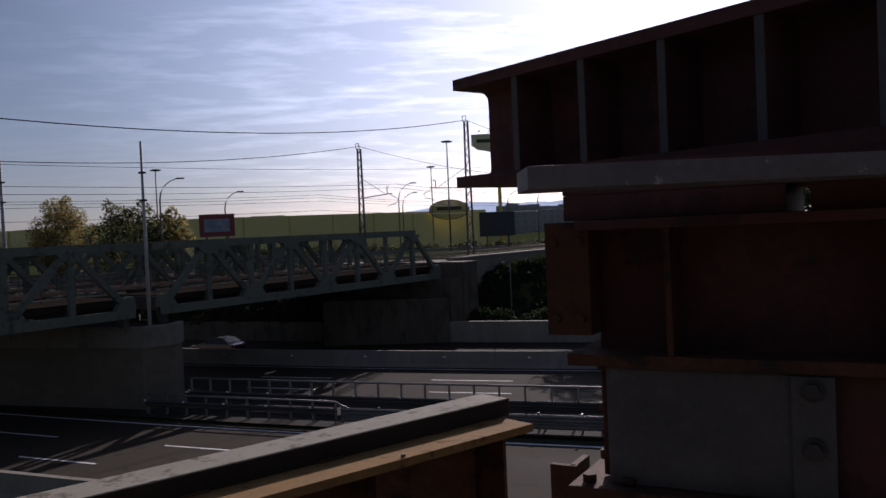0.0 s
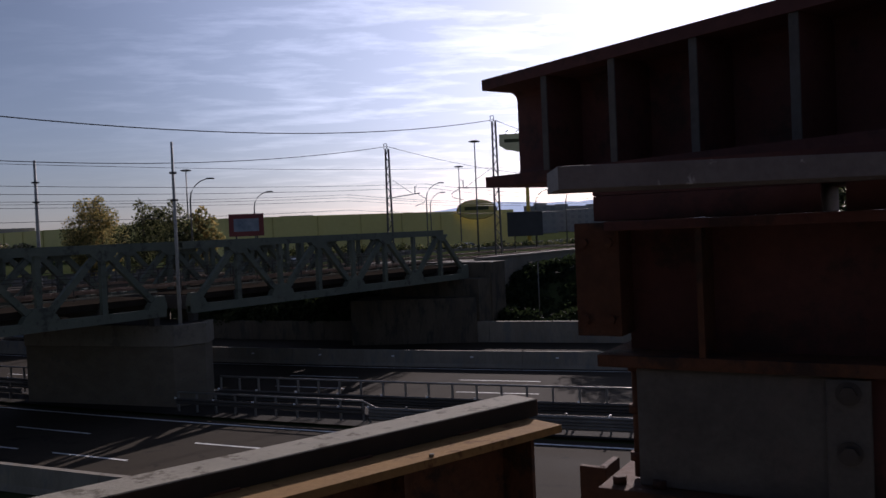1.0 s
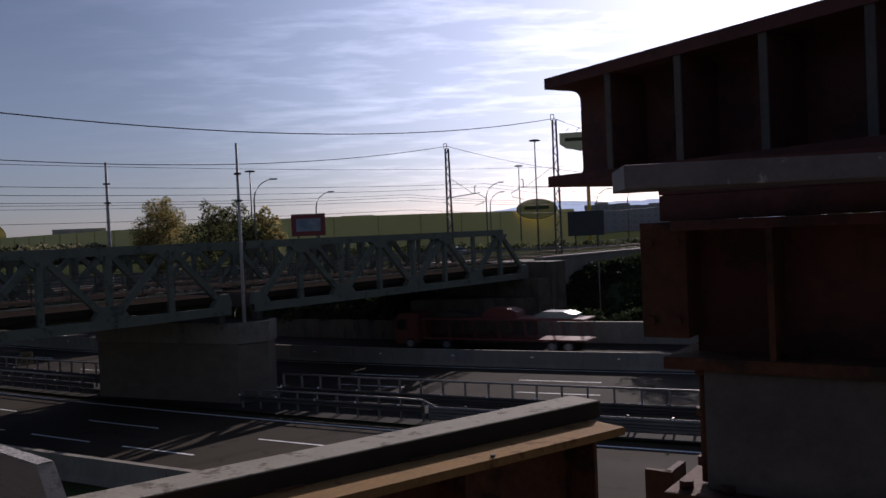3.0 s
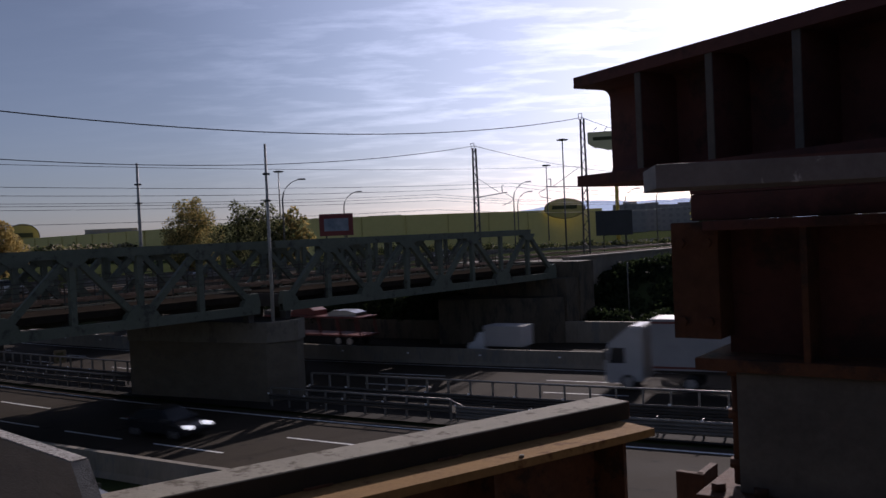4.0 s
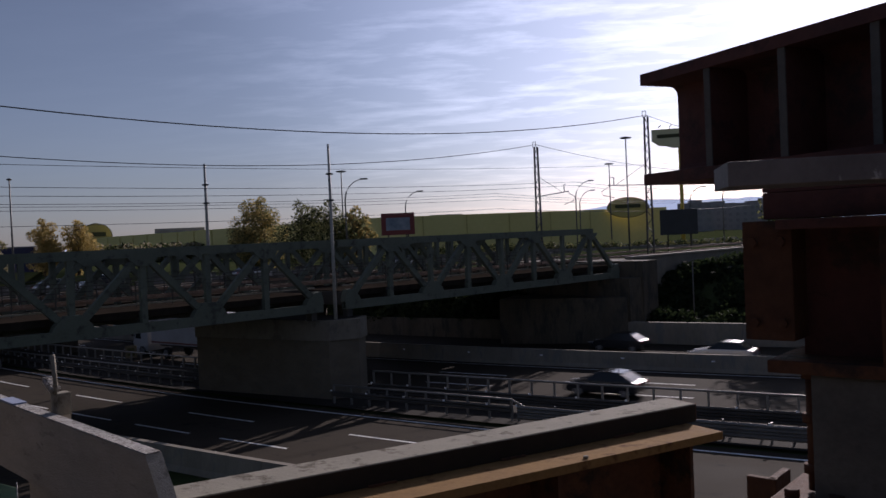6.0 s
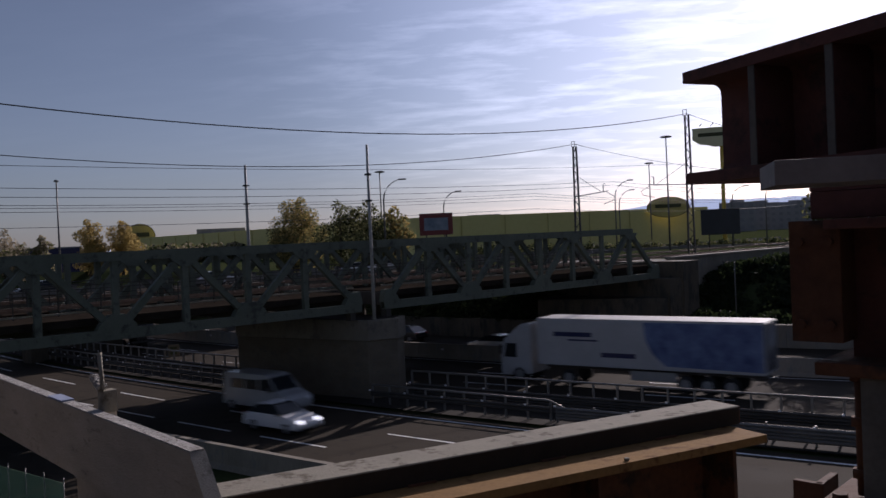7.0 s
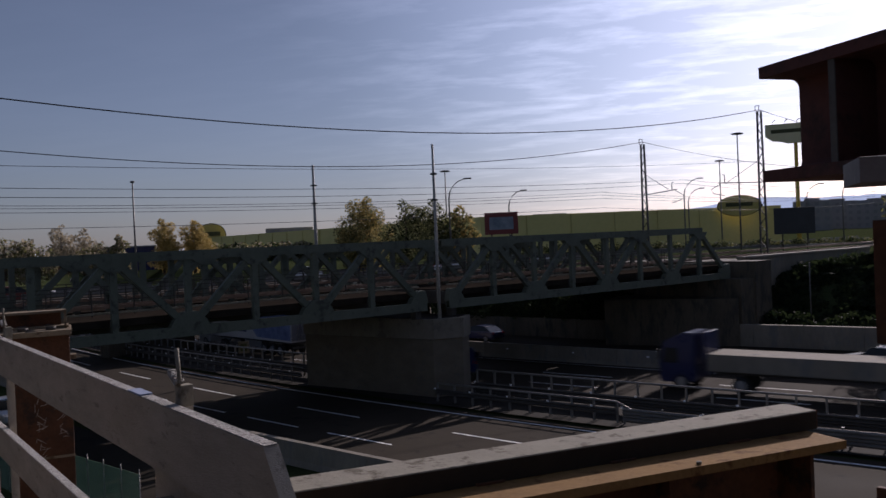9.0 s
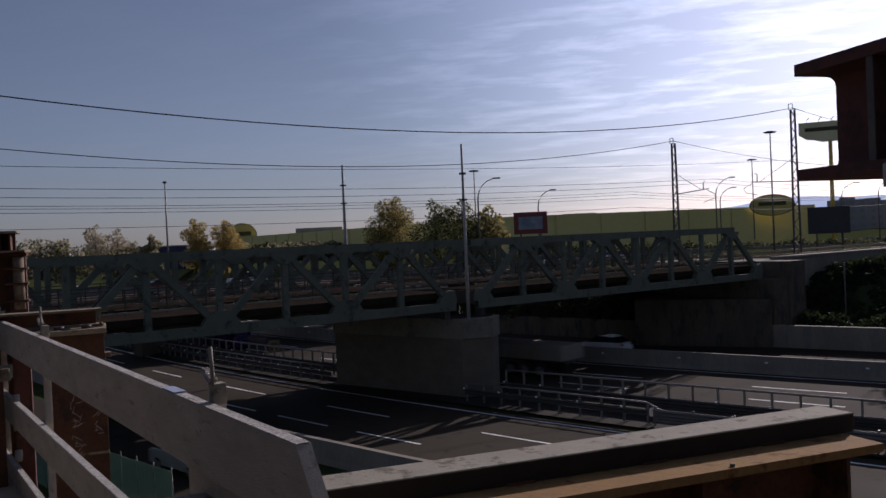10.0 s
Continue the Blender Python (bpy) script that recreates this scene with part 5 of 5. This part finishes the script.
def bank_posts():
    for (x, o, z0, h, lean) in ((-22.6, 69.5, 1.9, 5.0, 0.0), (-38.5, 70.5, 2.2, 3.4, 0.0), (-14.8, 70.0, 2.0, 4.4, 2.2)):
        th = thing("bank_post", "thin grey steel post standing in the bank", "post", "posts on the bank")
        b = B(); p = on(x, o, z0 - 0.4); tube(b, [p, p + Vector((lean, 0, h))], 0.05, 8); part("shaft", b, GALV, th)
    th = thing("road_sign", "small square yellowish road sign on the median rail", "road sign")
    p = on(-57.0, 39.7, 1.1)
    b = B(); box(b, p + Vector((0, 0, 0.55)), (0.85, 0.04, 0.95), Matrix.Rotation(radians(55), 3, "Z"), 0.02); part("panel", b, SIGN_DULL, th)
    for z in (0.75, 0.35):
        b = B(); box(b, p + Vector((0.027, -0.022, z)), (0.5, 0.02, 0.2), Matrix.Rotation(radians(51), 3, "Z")); part("lettering_bar", b, GREEN_TEXT, th)
    b = B(); tube(b, [p + Vector((-0.05, 0.04, -1.2)), p + Vector((-0.05, 0.04, 0.9))], 0.04, 8); part("post", b, GALV, th)


SIGN_DULL = surface("dull_sign", (0.13, 0.105, 0.065), (0.18, 0.15, 0.095), 2.0, 0.6)
bank_posts()


# brace under the railing
def rail_brace():
    th = thing("railing_brace", "pale V-shaped steel brace below the plank railing", "brace")
    for p, q in (((-3.56, 1.90, 8.75), (-3.22, 1.82, 8.69)), ((-3.22, 1.82, 8.69), (-3.04, 1.78, 8.775))):
        b = B(); tube(b, [p, q], 0.0065, 8); part("strut", b, POLE_GREY, th)


rail_brace()


# ---------------------------------------------------------------- vehicles (they face +x, wheels on z = 0)
def side_prism(bm, outline, w, taper=0.0, z_belt=None):
    """A side outline (x, z) pulled across w; above z_belt the sides lean in by taper."""
    def place(a, c, k):
        lean = taper * max(0.0, c - z_belt) if z_belt is not None else 0.0
        return Vector((a, k - math.copysign(lean, k), c))
    prism(bm, outline, -w / 2, w / 2, place)
    return bm


def wheels(th, xs, r, w, width):
    for x in xs:
        for sgn in (-1, 1):
            y = sgn * (width / 2 - w / 2)
            b = B(); tube(b, [(x, y - w / 2, r), (x, y - w * 0.35, r), (x, y + w * 0.35, r), (x, y + w / 2, r)], [r * 0.93, r, r, r * 0.93], 20)
            wh = part("wheel", b, RUBBER, th)
            b = B(); tube(b, [(x, y + sgn * w * 0.42, r), (x, y + sgn * w * 0.53, r)], r * 0.6, 14); part("rim", b, RIM, wh)


def car(name, label, paint, L=4.3, W=1.76, H=1.46, lit=False, van=False):
    th = thing(name, label, "van" if van else "car", "vehicles on the motorway")
    h = H
    f, r = L / 2, -L / 2
    if van:
        body = [(r, 0.35), (f - 0.1, 0.35), (f, 0.6), (f, 0.95), (f - 0.25, 1.12), (f - 0.95, 1.28), (f - 1.65, h - 0.12), (f - 2.0, h), (r + 0.15, h), (r, h - 0.15)]
        glass = [(f - 0.98, 1.32), (f - 1.62, h - 0.2), (f - 2.35, h - 0.28), (f - 2.35, 1.32)]
    else:
        body = [(r + 0.05, 0.3), (f - 0.1, 0.28), (f, 0.45), (f - 0.03, 0.66), (f - 0.3, 0.80), (f - 1.15, 0.95), (r + 0.35, 0.98), (r + 0.02, 0.86), (r, 0.5)]
        glass = [(f - 1.15, 0.94), (f - 1.85, h - 0.06), (f - 2.3, h - 0.02), (r + 0.95, h - 0.08), (r + 0.25, 0.96)]
    b = B(); side_prism(b, body, W, 0.12 if van else 0.18, 0.8)
    bmesh.ops.bevel(b, geom=b.edges[:], offset=0.05, segments=2, affect="EDGES", profile=0.5)
    body_ob = part("body", b, paint, th)
    if van:
        for sgn in (-1, 1):
            b = B(); y = sgn * (W / 2 - 0.12)
            prism(b, glass, y, y + sgn * 0.1, lambda a, c, k: Vector((a, k - sgn * 0.12 * (c - 0.8) * 0.55, c))); part("side_window", b, GLASS_DARK, body_ob)
            for x0 in (f - 2.5, f - 3.75):
                b = B(); prism(b, [(x0, 1.34), (x0, h - 0.3), (x0 - 1.1, h - 0.32), (x0 - 1.1, 1.34)], y, y + sgn * 0.1, lambda a, c, k: Vector((a, k - sgn * 0.12 * (c - 0.8) * 0.55, c))); part("side_window", b, GLASS_DARK, body_ob)
        b = B(); bar(b, (f - 1.0, 0, 1.33), (f - 1.64, 0, h - 0.17), W * 0.8, 0.06, (0.8, 0, 0.6)); part("windscreen", b, GLASS_DARK, body_ob)
    else:
        b = B(); side_prism(b, glass, W - 0.14, 0.32, 0.95); part("glasshouse", b, GLASS_DARK, th)
        b = B(); side_prism(b, [(f - 1.9, h - 0.09), (f - 2.3, h), (f - 2.8, h + 0.015), (r + 0.95, h - 0.04), (r + 0.9, h - 0.1), (f - 2.3, h - 0.07)], W - 0.5, 0, 0); part("roof", b, paint, th)
        for xx in (f - 2.35,):
            for sgn in (-1, 1):
                b = B(); bar(b, (xx, sgn * (W / 2 - 0.1), 0.96), (xx + 0.05, sgn * (W / 2 - 0.24), h - 0.05), 0.08, 0.03, (0, 1, 0)); part("pillar", b, paint, th)
    for sgn in (-1, 1):
        b = B(); box(b, (f - 0.10, sgn * (W / 2 - 0.28), 0.68 if not van else 0.86), (0.22, 0.36, 0.16), None, 0.04); part("headlight", b, HEADLIGHT if lit else LAMP_GLASS, th)
        b = B(); box(b, (r + 0.03, sgn * (W / 2 - 0.2), 0.82 if not van else 1.0), (0.1, 0.2, 0.22), None, 0.03); part("tail_light", b, TAIL_RED, th)
        b = B(); box(b, (f - 1.35, sgn * (W / 2 + 0.08), 1.0 if not van else 1.4), (0.12, 0.18, 0.14 if not van else 0.3), None, 0.03); part("wing_mirror", b, DARK_STEEL, th)
    wheels(th, (r + 0.78, f - 0.85), 0.31, 0.2, W)
    return th


def cab(th, x1, paint, W=2.5, top=3.75):
    """A lorry cab whose front is at x1."""
    o = [(x1 - 2.25, 0.55), (x1 - 0.1, 0.4), (x1, 0.7), (x1 - 0.02, 1.55), (x1 - 0.22, 2.75), (x1 - 0.5, 2.95), (x1 - 1.5, top), (x1 - 2.25, top)]
    b = B(); side_prism(b, o, W); bmesh.ops.bevel(b, geom=b.edges[:], offset=0.07, segments=2, affect="EDGES"); c = part("cab", b, paint, th)
    b = B(); bar(b, (x1 - 0.02, 0, 1.65), (x1 - 0.2, 0, 2.65), W * 0.88, 0.05, (1, 0, 0.2)); part("windscreen", b, GLASS_DARK, c)
    for sgn in (-1, 1):
        b = B(); prism(b, [(x1 - 0.25, 1.6), (x1 - 0.42, 2.5), (x1 - 1.2, 2.5), (x1 - 1.2, 1.6)], sgn * W / 2, sgn * (W / 2 + 0.015), lambda a, z, k: Vector((a, k, z))); part("side_window", b, GLASS_DARK, c)
        b = B(); box(b, (x1 - 0.1, sgn * (W / 2 + 0.14), 2.1), (0.14, 0.22, 0.6), None, 0.03); part("mirror", b, DARK_STEEL, c)
        b = B(); box(b, (x1 - 0.05, sgn * (W / 2 - 0.35), 0.75), (0.16, 0.4, 0.2), None, 0.04); part("headlight", b, LAMP_GLASS, c)
    return c


def semi_truck(name, label, paint, cover, L=17.6, H=4.15, blue_part=None, stripe=None, load=None):
    th = thing(name, label, "lorry", "vehicles on the motorway")
    f, r = L / 2, -L / 2
    cab(th, f, paint, 2.5, 3.75 if not load else 3.4)
    if load is None:
        t1 = f - 2.75
        b = B(); box(b, ((t1 + r) / 2, 0, (H + 1.25) / 2), (t1 - r, 2.5, H - 1.25), None, 0.04); tr = part("trailer_body", b, cover, th)
        b = B(); box(b, ((t1 + r) / 2, 0, H + 0.012), (t1 - r - 0.1, 2.4, 0.02)); part("trailer_roof", b, TARP_WHITE, tr)
        for sgn in (-1, 1):
            b = B(); box(b, (r - 0.02, sgn * 0.6, (H + 1.3) / 2), (0.05, 1.17, H - 1.5), None, 0.015); door = part("rear_door", b, DOOR_SHADED, tr, "trailer door greyed for shade at the rear")
            for y in (0.12, 0.55):
                b = B(); tube(b, [(r - 0.06, sgn * y, 1.45), (r - 0.06, sgn * y, H - 0.3)], 0.025, 6); bar(b, (r - 0.06, sgn * y, 1.9), (r - 0.06, sgn * (y + 0.22), 1.9), 0.03, 0.04); part("lock_rod", b, RIM, door)
        if blue_part:
            for sgn in (-1, 1):
                b = B(); prism(b, [(r + 0.05, 1.4), (r + 5.6, 1.5), (r + 6.4, 2.2), (r + 6.8, 3.0), (r + 6.9, H - 0.12), (r + 0.05, H - 0.12)], sgn * 1.255, sgn * 1.27, lambda a, z, k: Vector((a, k, z))); part("side_print", b, blue_part, tr)
                for x0, x1, z in ((t1 - 1.2, t1 - 3.8, 3.2), (t1 - 2.2, t1 - 4.2, 2.85), (t1 - 4.4, t1 - 6.6, 2.0)):
                    b = B(); bar(b, (x0, sgn * 1.262, z), (x1, sgn * 1.262, z), 0.02, 0.28 if z != 2.85 else 0.1); part("lettering_bar", b, CAR_BLUE, tr)
        if stripe:
            for z in (1.42, H - 0.18):
                for sgn in (-1, 1):
                    b = B(); bar(b, (r + 0.02, sgn * 1.258, z), (t1 - 0.02, sgn * 1.258, z), 0.02, 0.12); part("side_stripe", b, stripe, tr)
            for sgn in (-1, 1):
                b = B(); bar(b, (r + 3.0, sgn * 1.262, 3.1), (r + 3.8, sgn * 1.262, 3.25), 0.02, 0.5); part("logo_patch", b, stripe, tr)
        b = B(); box(b, ((t1 + r) / 2, 0, 1.1), (t1 - r - 0.4, 0.9, 0.28)); part("chassis", b, DARK_STEEL, th)
        for sgn in (-1, 1):
            b = B(); box(b, (r + 6.4, sgn * 1.2, 0.85), (2.8, 0.06, 0.55)); part("side_guard", b, RIM, th)
        b = B(); box(b, (r - 0.02, 0, 0.8), (0.1, 2.3, 0.2)); part("rear_bumper", b, DARK_STEEL, th)
        wheels(th, (f - 1.35, f - 4.9, r + 1.9, r + 3.2, r + 4.5), 0.5, 0.35, 2.5)
    else:
        t1 = f - 3.0
        b = B(); box(b, ((t1 + r) / 2, 0, 1.72), (t1 - r, 2.5, 1.0), None, 0.03); part("flat_load", b, load, th)
        b = B(); box(b, ((t1 + r) / 2, 0, 1.1), (t1 - r - 0.2, 1.0, 0.25)); part("chassis", b, DARK_STEEL, th)
        b = B(); box(b, (t1 + 0.25, 0, 2.6), (0.2, 2.0, 1.7), None, 0.04); part("headboard", b, paint, th)
        wheels(th, (f - 1.35, f - 4.9, r + 1.9, r + 3.2, r + 4.5), 0.5, 0.35, 2.5)
    return th


def box_lorry(name, label):
    th = thing(name, label, "lorry", "vehicles on the motorway")
    b = B(); box(b, (-0.6, 0, 1.62), (3.2, 2.0, 1.55), None, 0.04); part("box_body", b, TARP_WHITE, th)
    b = B(); side_prism(b, [(1.05, 0.45), (2.4, 0.45), (2.5, 0.8), (2.35, 1.05), (1.85, 1.2), (1.5, 1.85), (1.05, 1.9)], 1.9); c = part("cab", b, CAR_WHITE, th)
    b = B(); bar(b, (1.86, 0, 1.23), (1.54, 0, 1.8), 1.6, 0.05, (0.8, 0, 0.5)); part("windscreen", b, GLASS_DARK, c)
    b = B(); box(b, (0, 0, 0.7), (4.3, 0.8, 0.25)); part("chassis", b, DARK_STEEL, th)
    wheels(th, (-1.5, 1.75), 0.34, 0.2, 1.9)
    return th


def car_carrier(name, label):
    th = thing(name, label, "lorry", "vehicles on the motorway")
    cab(th, 8.5, CAR_RED, 2.4, 3.0)
    for z in (0.95, 2.55):
        b = B(); box(b, (-1.2, 0, z), (14.0, 2.4, 0.16)); part("loading_deck", b, CAR_RED, th)
    for k in range(7):
        for sgn in (-1, 1):
            b = B(); bar(b, (-8.0 + 2.25 * k, sgn * 1.15, 0.95), (-7.7 + 2.25 * k, sgn * 1.15, 2.6), 0.12, 0.12, (0, 1, 0)); part("deck_post", b, CAR_RED, th)
    for x, w, h, mt in ((-1.0, 3.2, 0.75, CAR_RED), (-5.6, 3.4, 0.5, RIM), (3.2, 3.0, 0.4, DARK_STEEL)):
        b = B(); side_prism(b, [(x - w / 2, 2.64), (x + w / 2, 2.64), (x + w / 2 - 0.3, 2.64 + h * 0.6), (x + w / 4, 2.64 + h), (x - w / 4, 2.64 + h), (x - w / 2 + 0.1, 2.64 + h * 0.6)], 1.6); part("cargo", b, mt, th)
    wheels(th, (7.0, 3.6, -5.5, -6.8), 0.48, 0.3, 2.4)
    return th


def drive(th, off, x0, t0, v, z=0.0):
    """Runs a vehicle along the motorway at v metres a second so that it is at x0 at t0."""
    turn = 0.0 if v > 0 else 180.0
    rows = []
    for i in range(21):
        t = 0.5 * i
        x = x0 + v * (t - t0)
        p = on(x, off, z)
        rows.append((t, pose(p.x, p.y, p.z, 0, 0, turn + math.degrees(math.atan(slope(x))))))
    walk(th, rows)


def motions():
    white_blue = semi_truck("semi_truck", "white articulated lorry with a blue printed trailer", CAR_GREYWHITE, TARP_WHITE, L=16.8, blue_part=TARP_BLUE)
    white = semi_truck("semi_truck", "white articulated lorry with thin red trailer stripes", CAR_GREYWHITE, TARP_GREY, stripe=CAR_RED)
    flat = semi_truck("flatbed_truck", "blue lorry with a long low pale load", CAR_BLUE, TARP_WHITE, L=17.0, load=CONCRETE)
    drive(white, 47.8, -29.3 + 8.8, 4.5, -24.4)
    drive(white_blue, 47.8, -22.24, 7.0, -22.0)
    drive(flat, 47.8, -24.3 + 8.5, 9.0, -25.5)
    drive(car("car", "dark estate car in the far carriageway", CAR_BLACK, 4.4), 44.9, -33.5, 6.5, -27.0)
    drive(car("van", "dark blue small van in the far carriageway", CAR_BLUE, 4.5, 1.8, 2.05, False, True), 44.9, -23.2, 8.5, -32.5)
    drive(car("van", "white passenger van with dark windows in the near carriageway", CAR_GREYWHITE, 5.6, 1.95, 2.2, False, True), 33.0, -38.1, 7.0, 34.3)
    drive(car("car", "white hatchback with lit headlights overtaken by a van", CAR_WHITE, 4.1, 1.74, 1.46, True), 29.9, -50.0, 6.5, 33.5)
    drive(car("car", "dark saloon with lit headlights in the near carriageway", CAR_BLACK, 4.4, 1.78, 1.44, True), 29.9, -33.9, 4.0, 41.0)
    drive(car("car", "dark car with a bright rear window on the side road", CAR_BLACK), 58.5, -44.6, 0.0, -28.0)
    drive(car("car", "silver car on the side road behind the barrier", CAR_SILVER), 58.5, -18.6, 1.5, -31.0)
    drive(car_carrier("car_carrier", "dull red car transporter on the side road"), 62.0, -18.0, 2.5, -22.3)
    drive(box_lorry("box_lorry", "small white box lorry on the side road"), 58.5, -29.1, 4.0, -28.0)
    drive(car("car", "silver car on the side road behind the barrier", CAR_SILVER), 58.5, -28.0, 6.5, -21.5)
    drive(car("car", "black car on the side road behind the barrier", CAR_BLACK), 62.0, -38.6, 6.5, -25.0)
    drive(car("car", "dark blue car on the side road behind the barrier", CAR_BLUE, 4.4), 62.0, -30.6, 8.2, -24.0)
    drive(car("car", "white car on the side road behind the barrier", CAR_WHITE), 58.5, -26.3, 9.5, -22.2)
    drive(car("car", "silver car on the slip road below the railing", CAR_SILVER), 18.9, -33.0, 10.0, 18.0, 0.16)
    drive(car("car", "silver car on the slip road below the railing", CAR_SILVER), 18.9, -31.0, 3.8, 20.0, 0.16)

    for s0, v, a, paint, words in ((-2.0, 11.0, 33.6, CAR_WHITE, "white car driving over the road bridge"), (30.0, 9.0, 33.6, CAR_SILVER, "silver car driving over the road bridge"),
                                   (70.0, -10.0, 39.0, CAR_BLACK, "dark car driving over the road bridge"), (110.0, -10.0, 39.0, CAR_WHITE, "white car driving over the road bridge"), (-40.0, 10.0, 33.6, CAR_RED, "dull red car driving over the road bridge")):
        c = car("car", words, paint)
        turn = math.degrees(math.atan2(TD.y, TD.x)) + (0 if v > 0 else 180)
        rows = []
        for i in range(11):
            p = on_line(s0 - 60 * (v > 0) + v * i, 5.72, a)
            rows.append((1.0 * i, pose(p.x, p.y, p.z, 0, 0, turn)))
        walk(c, rows)


motions()
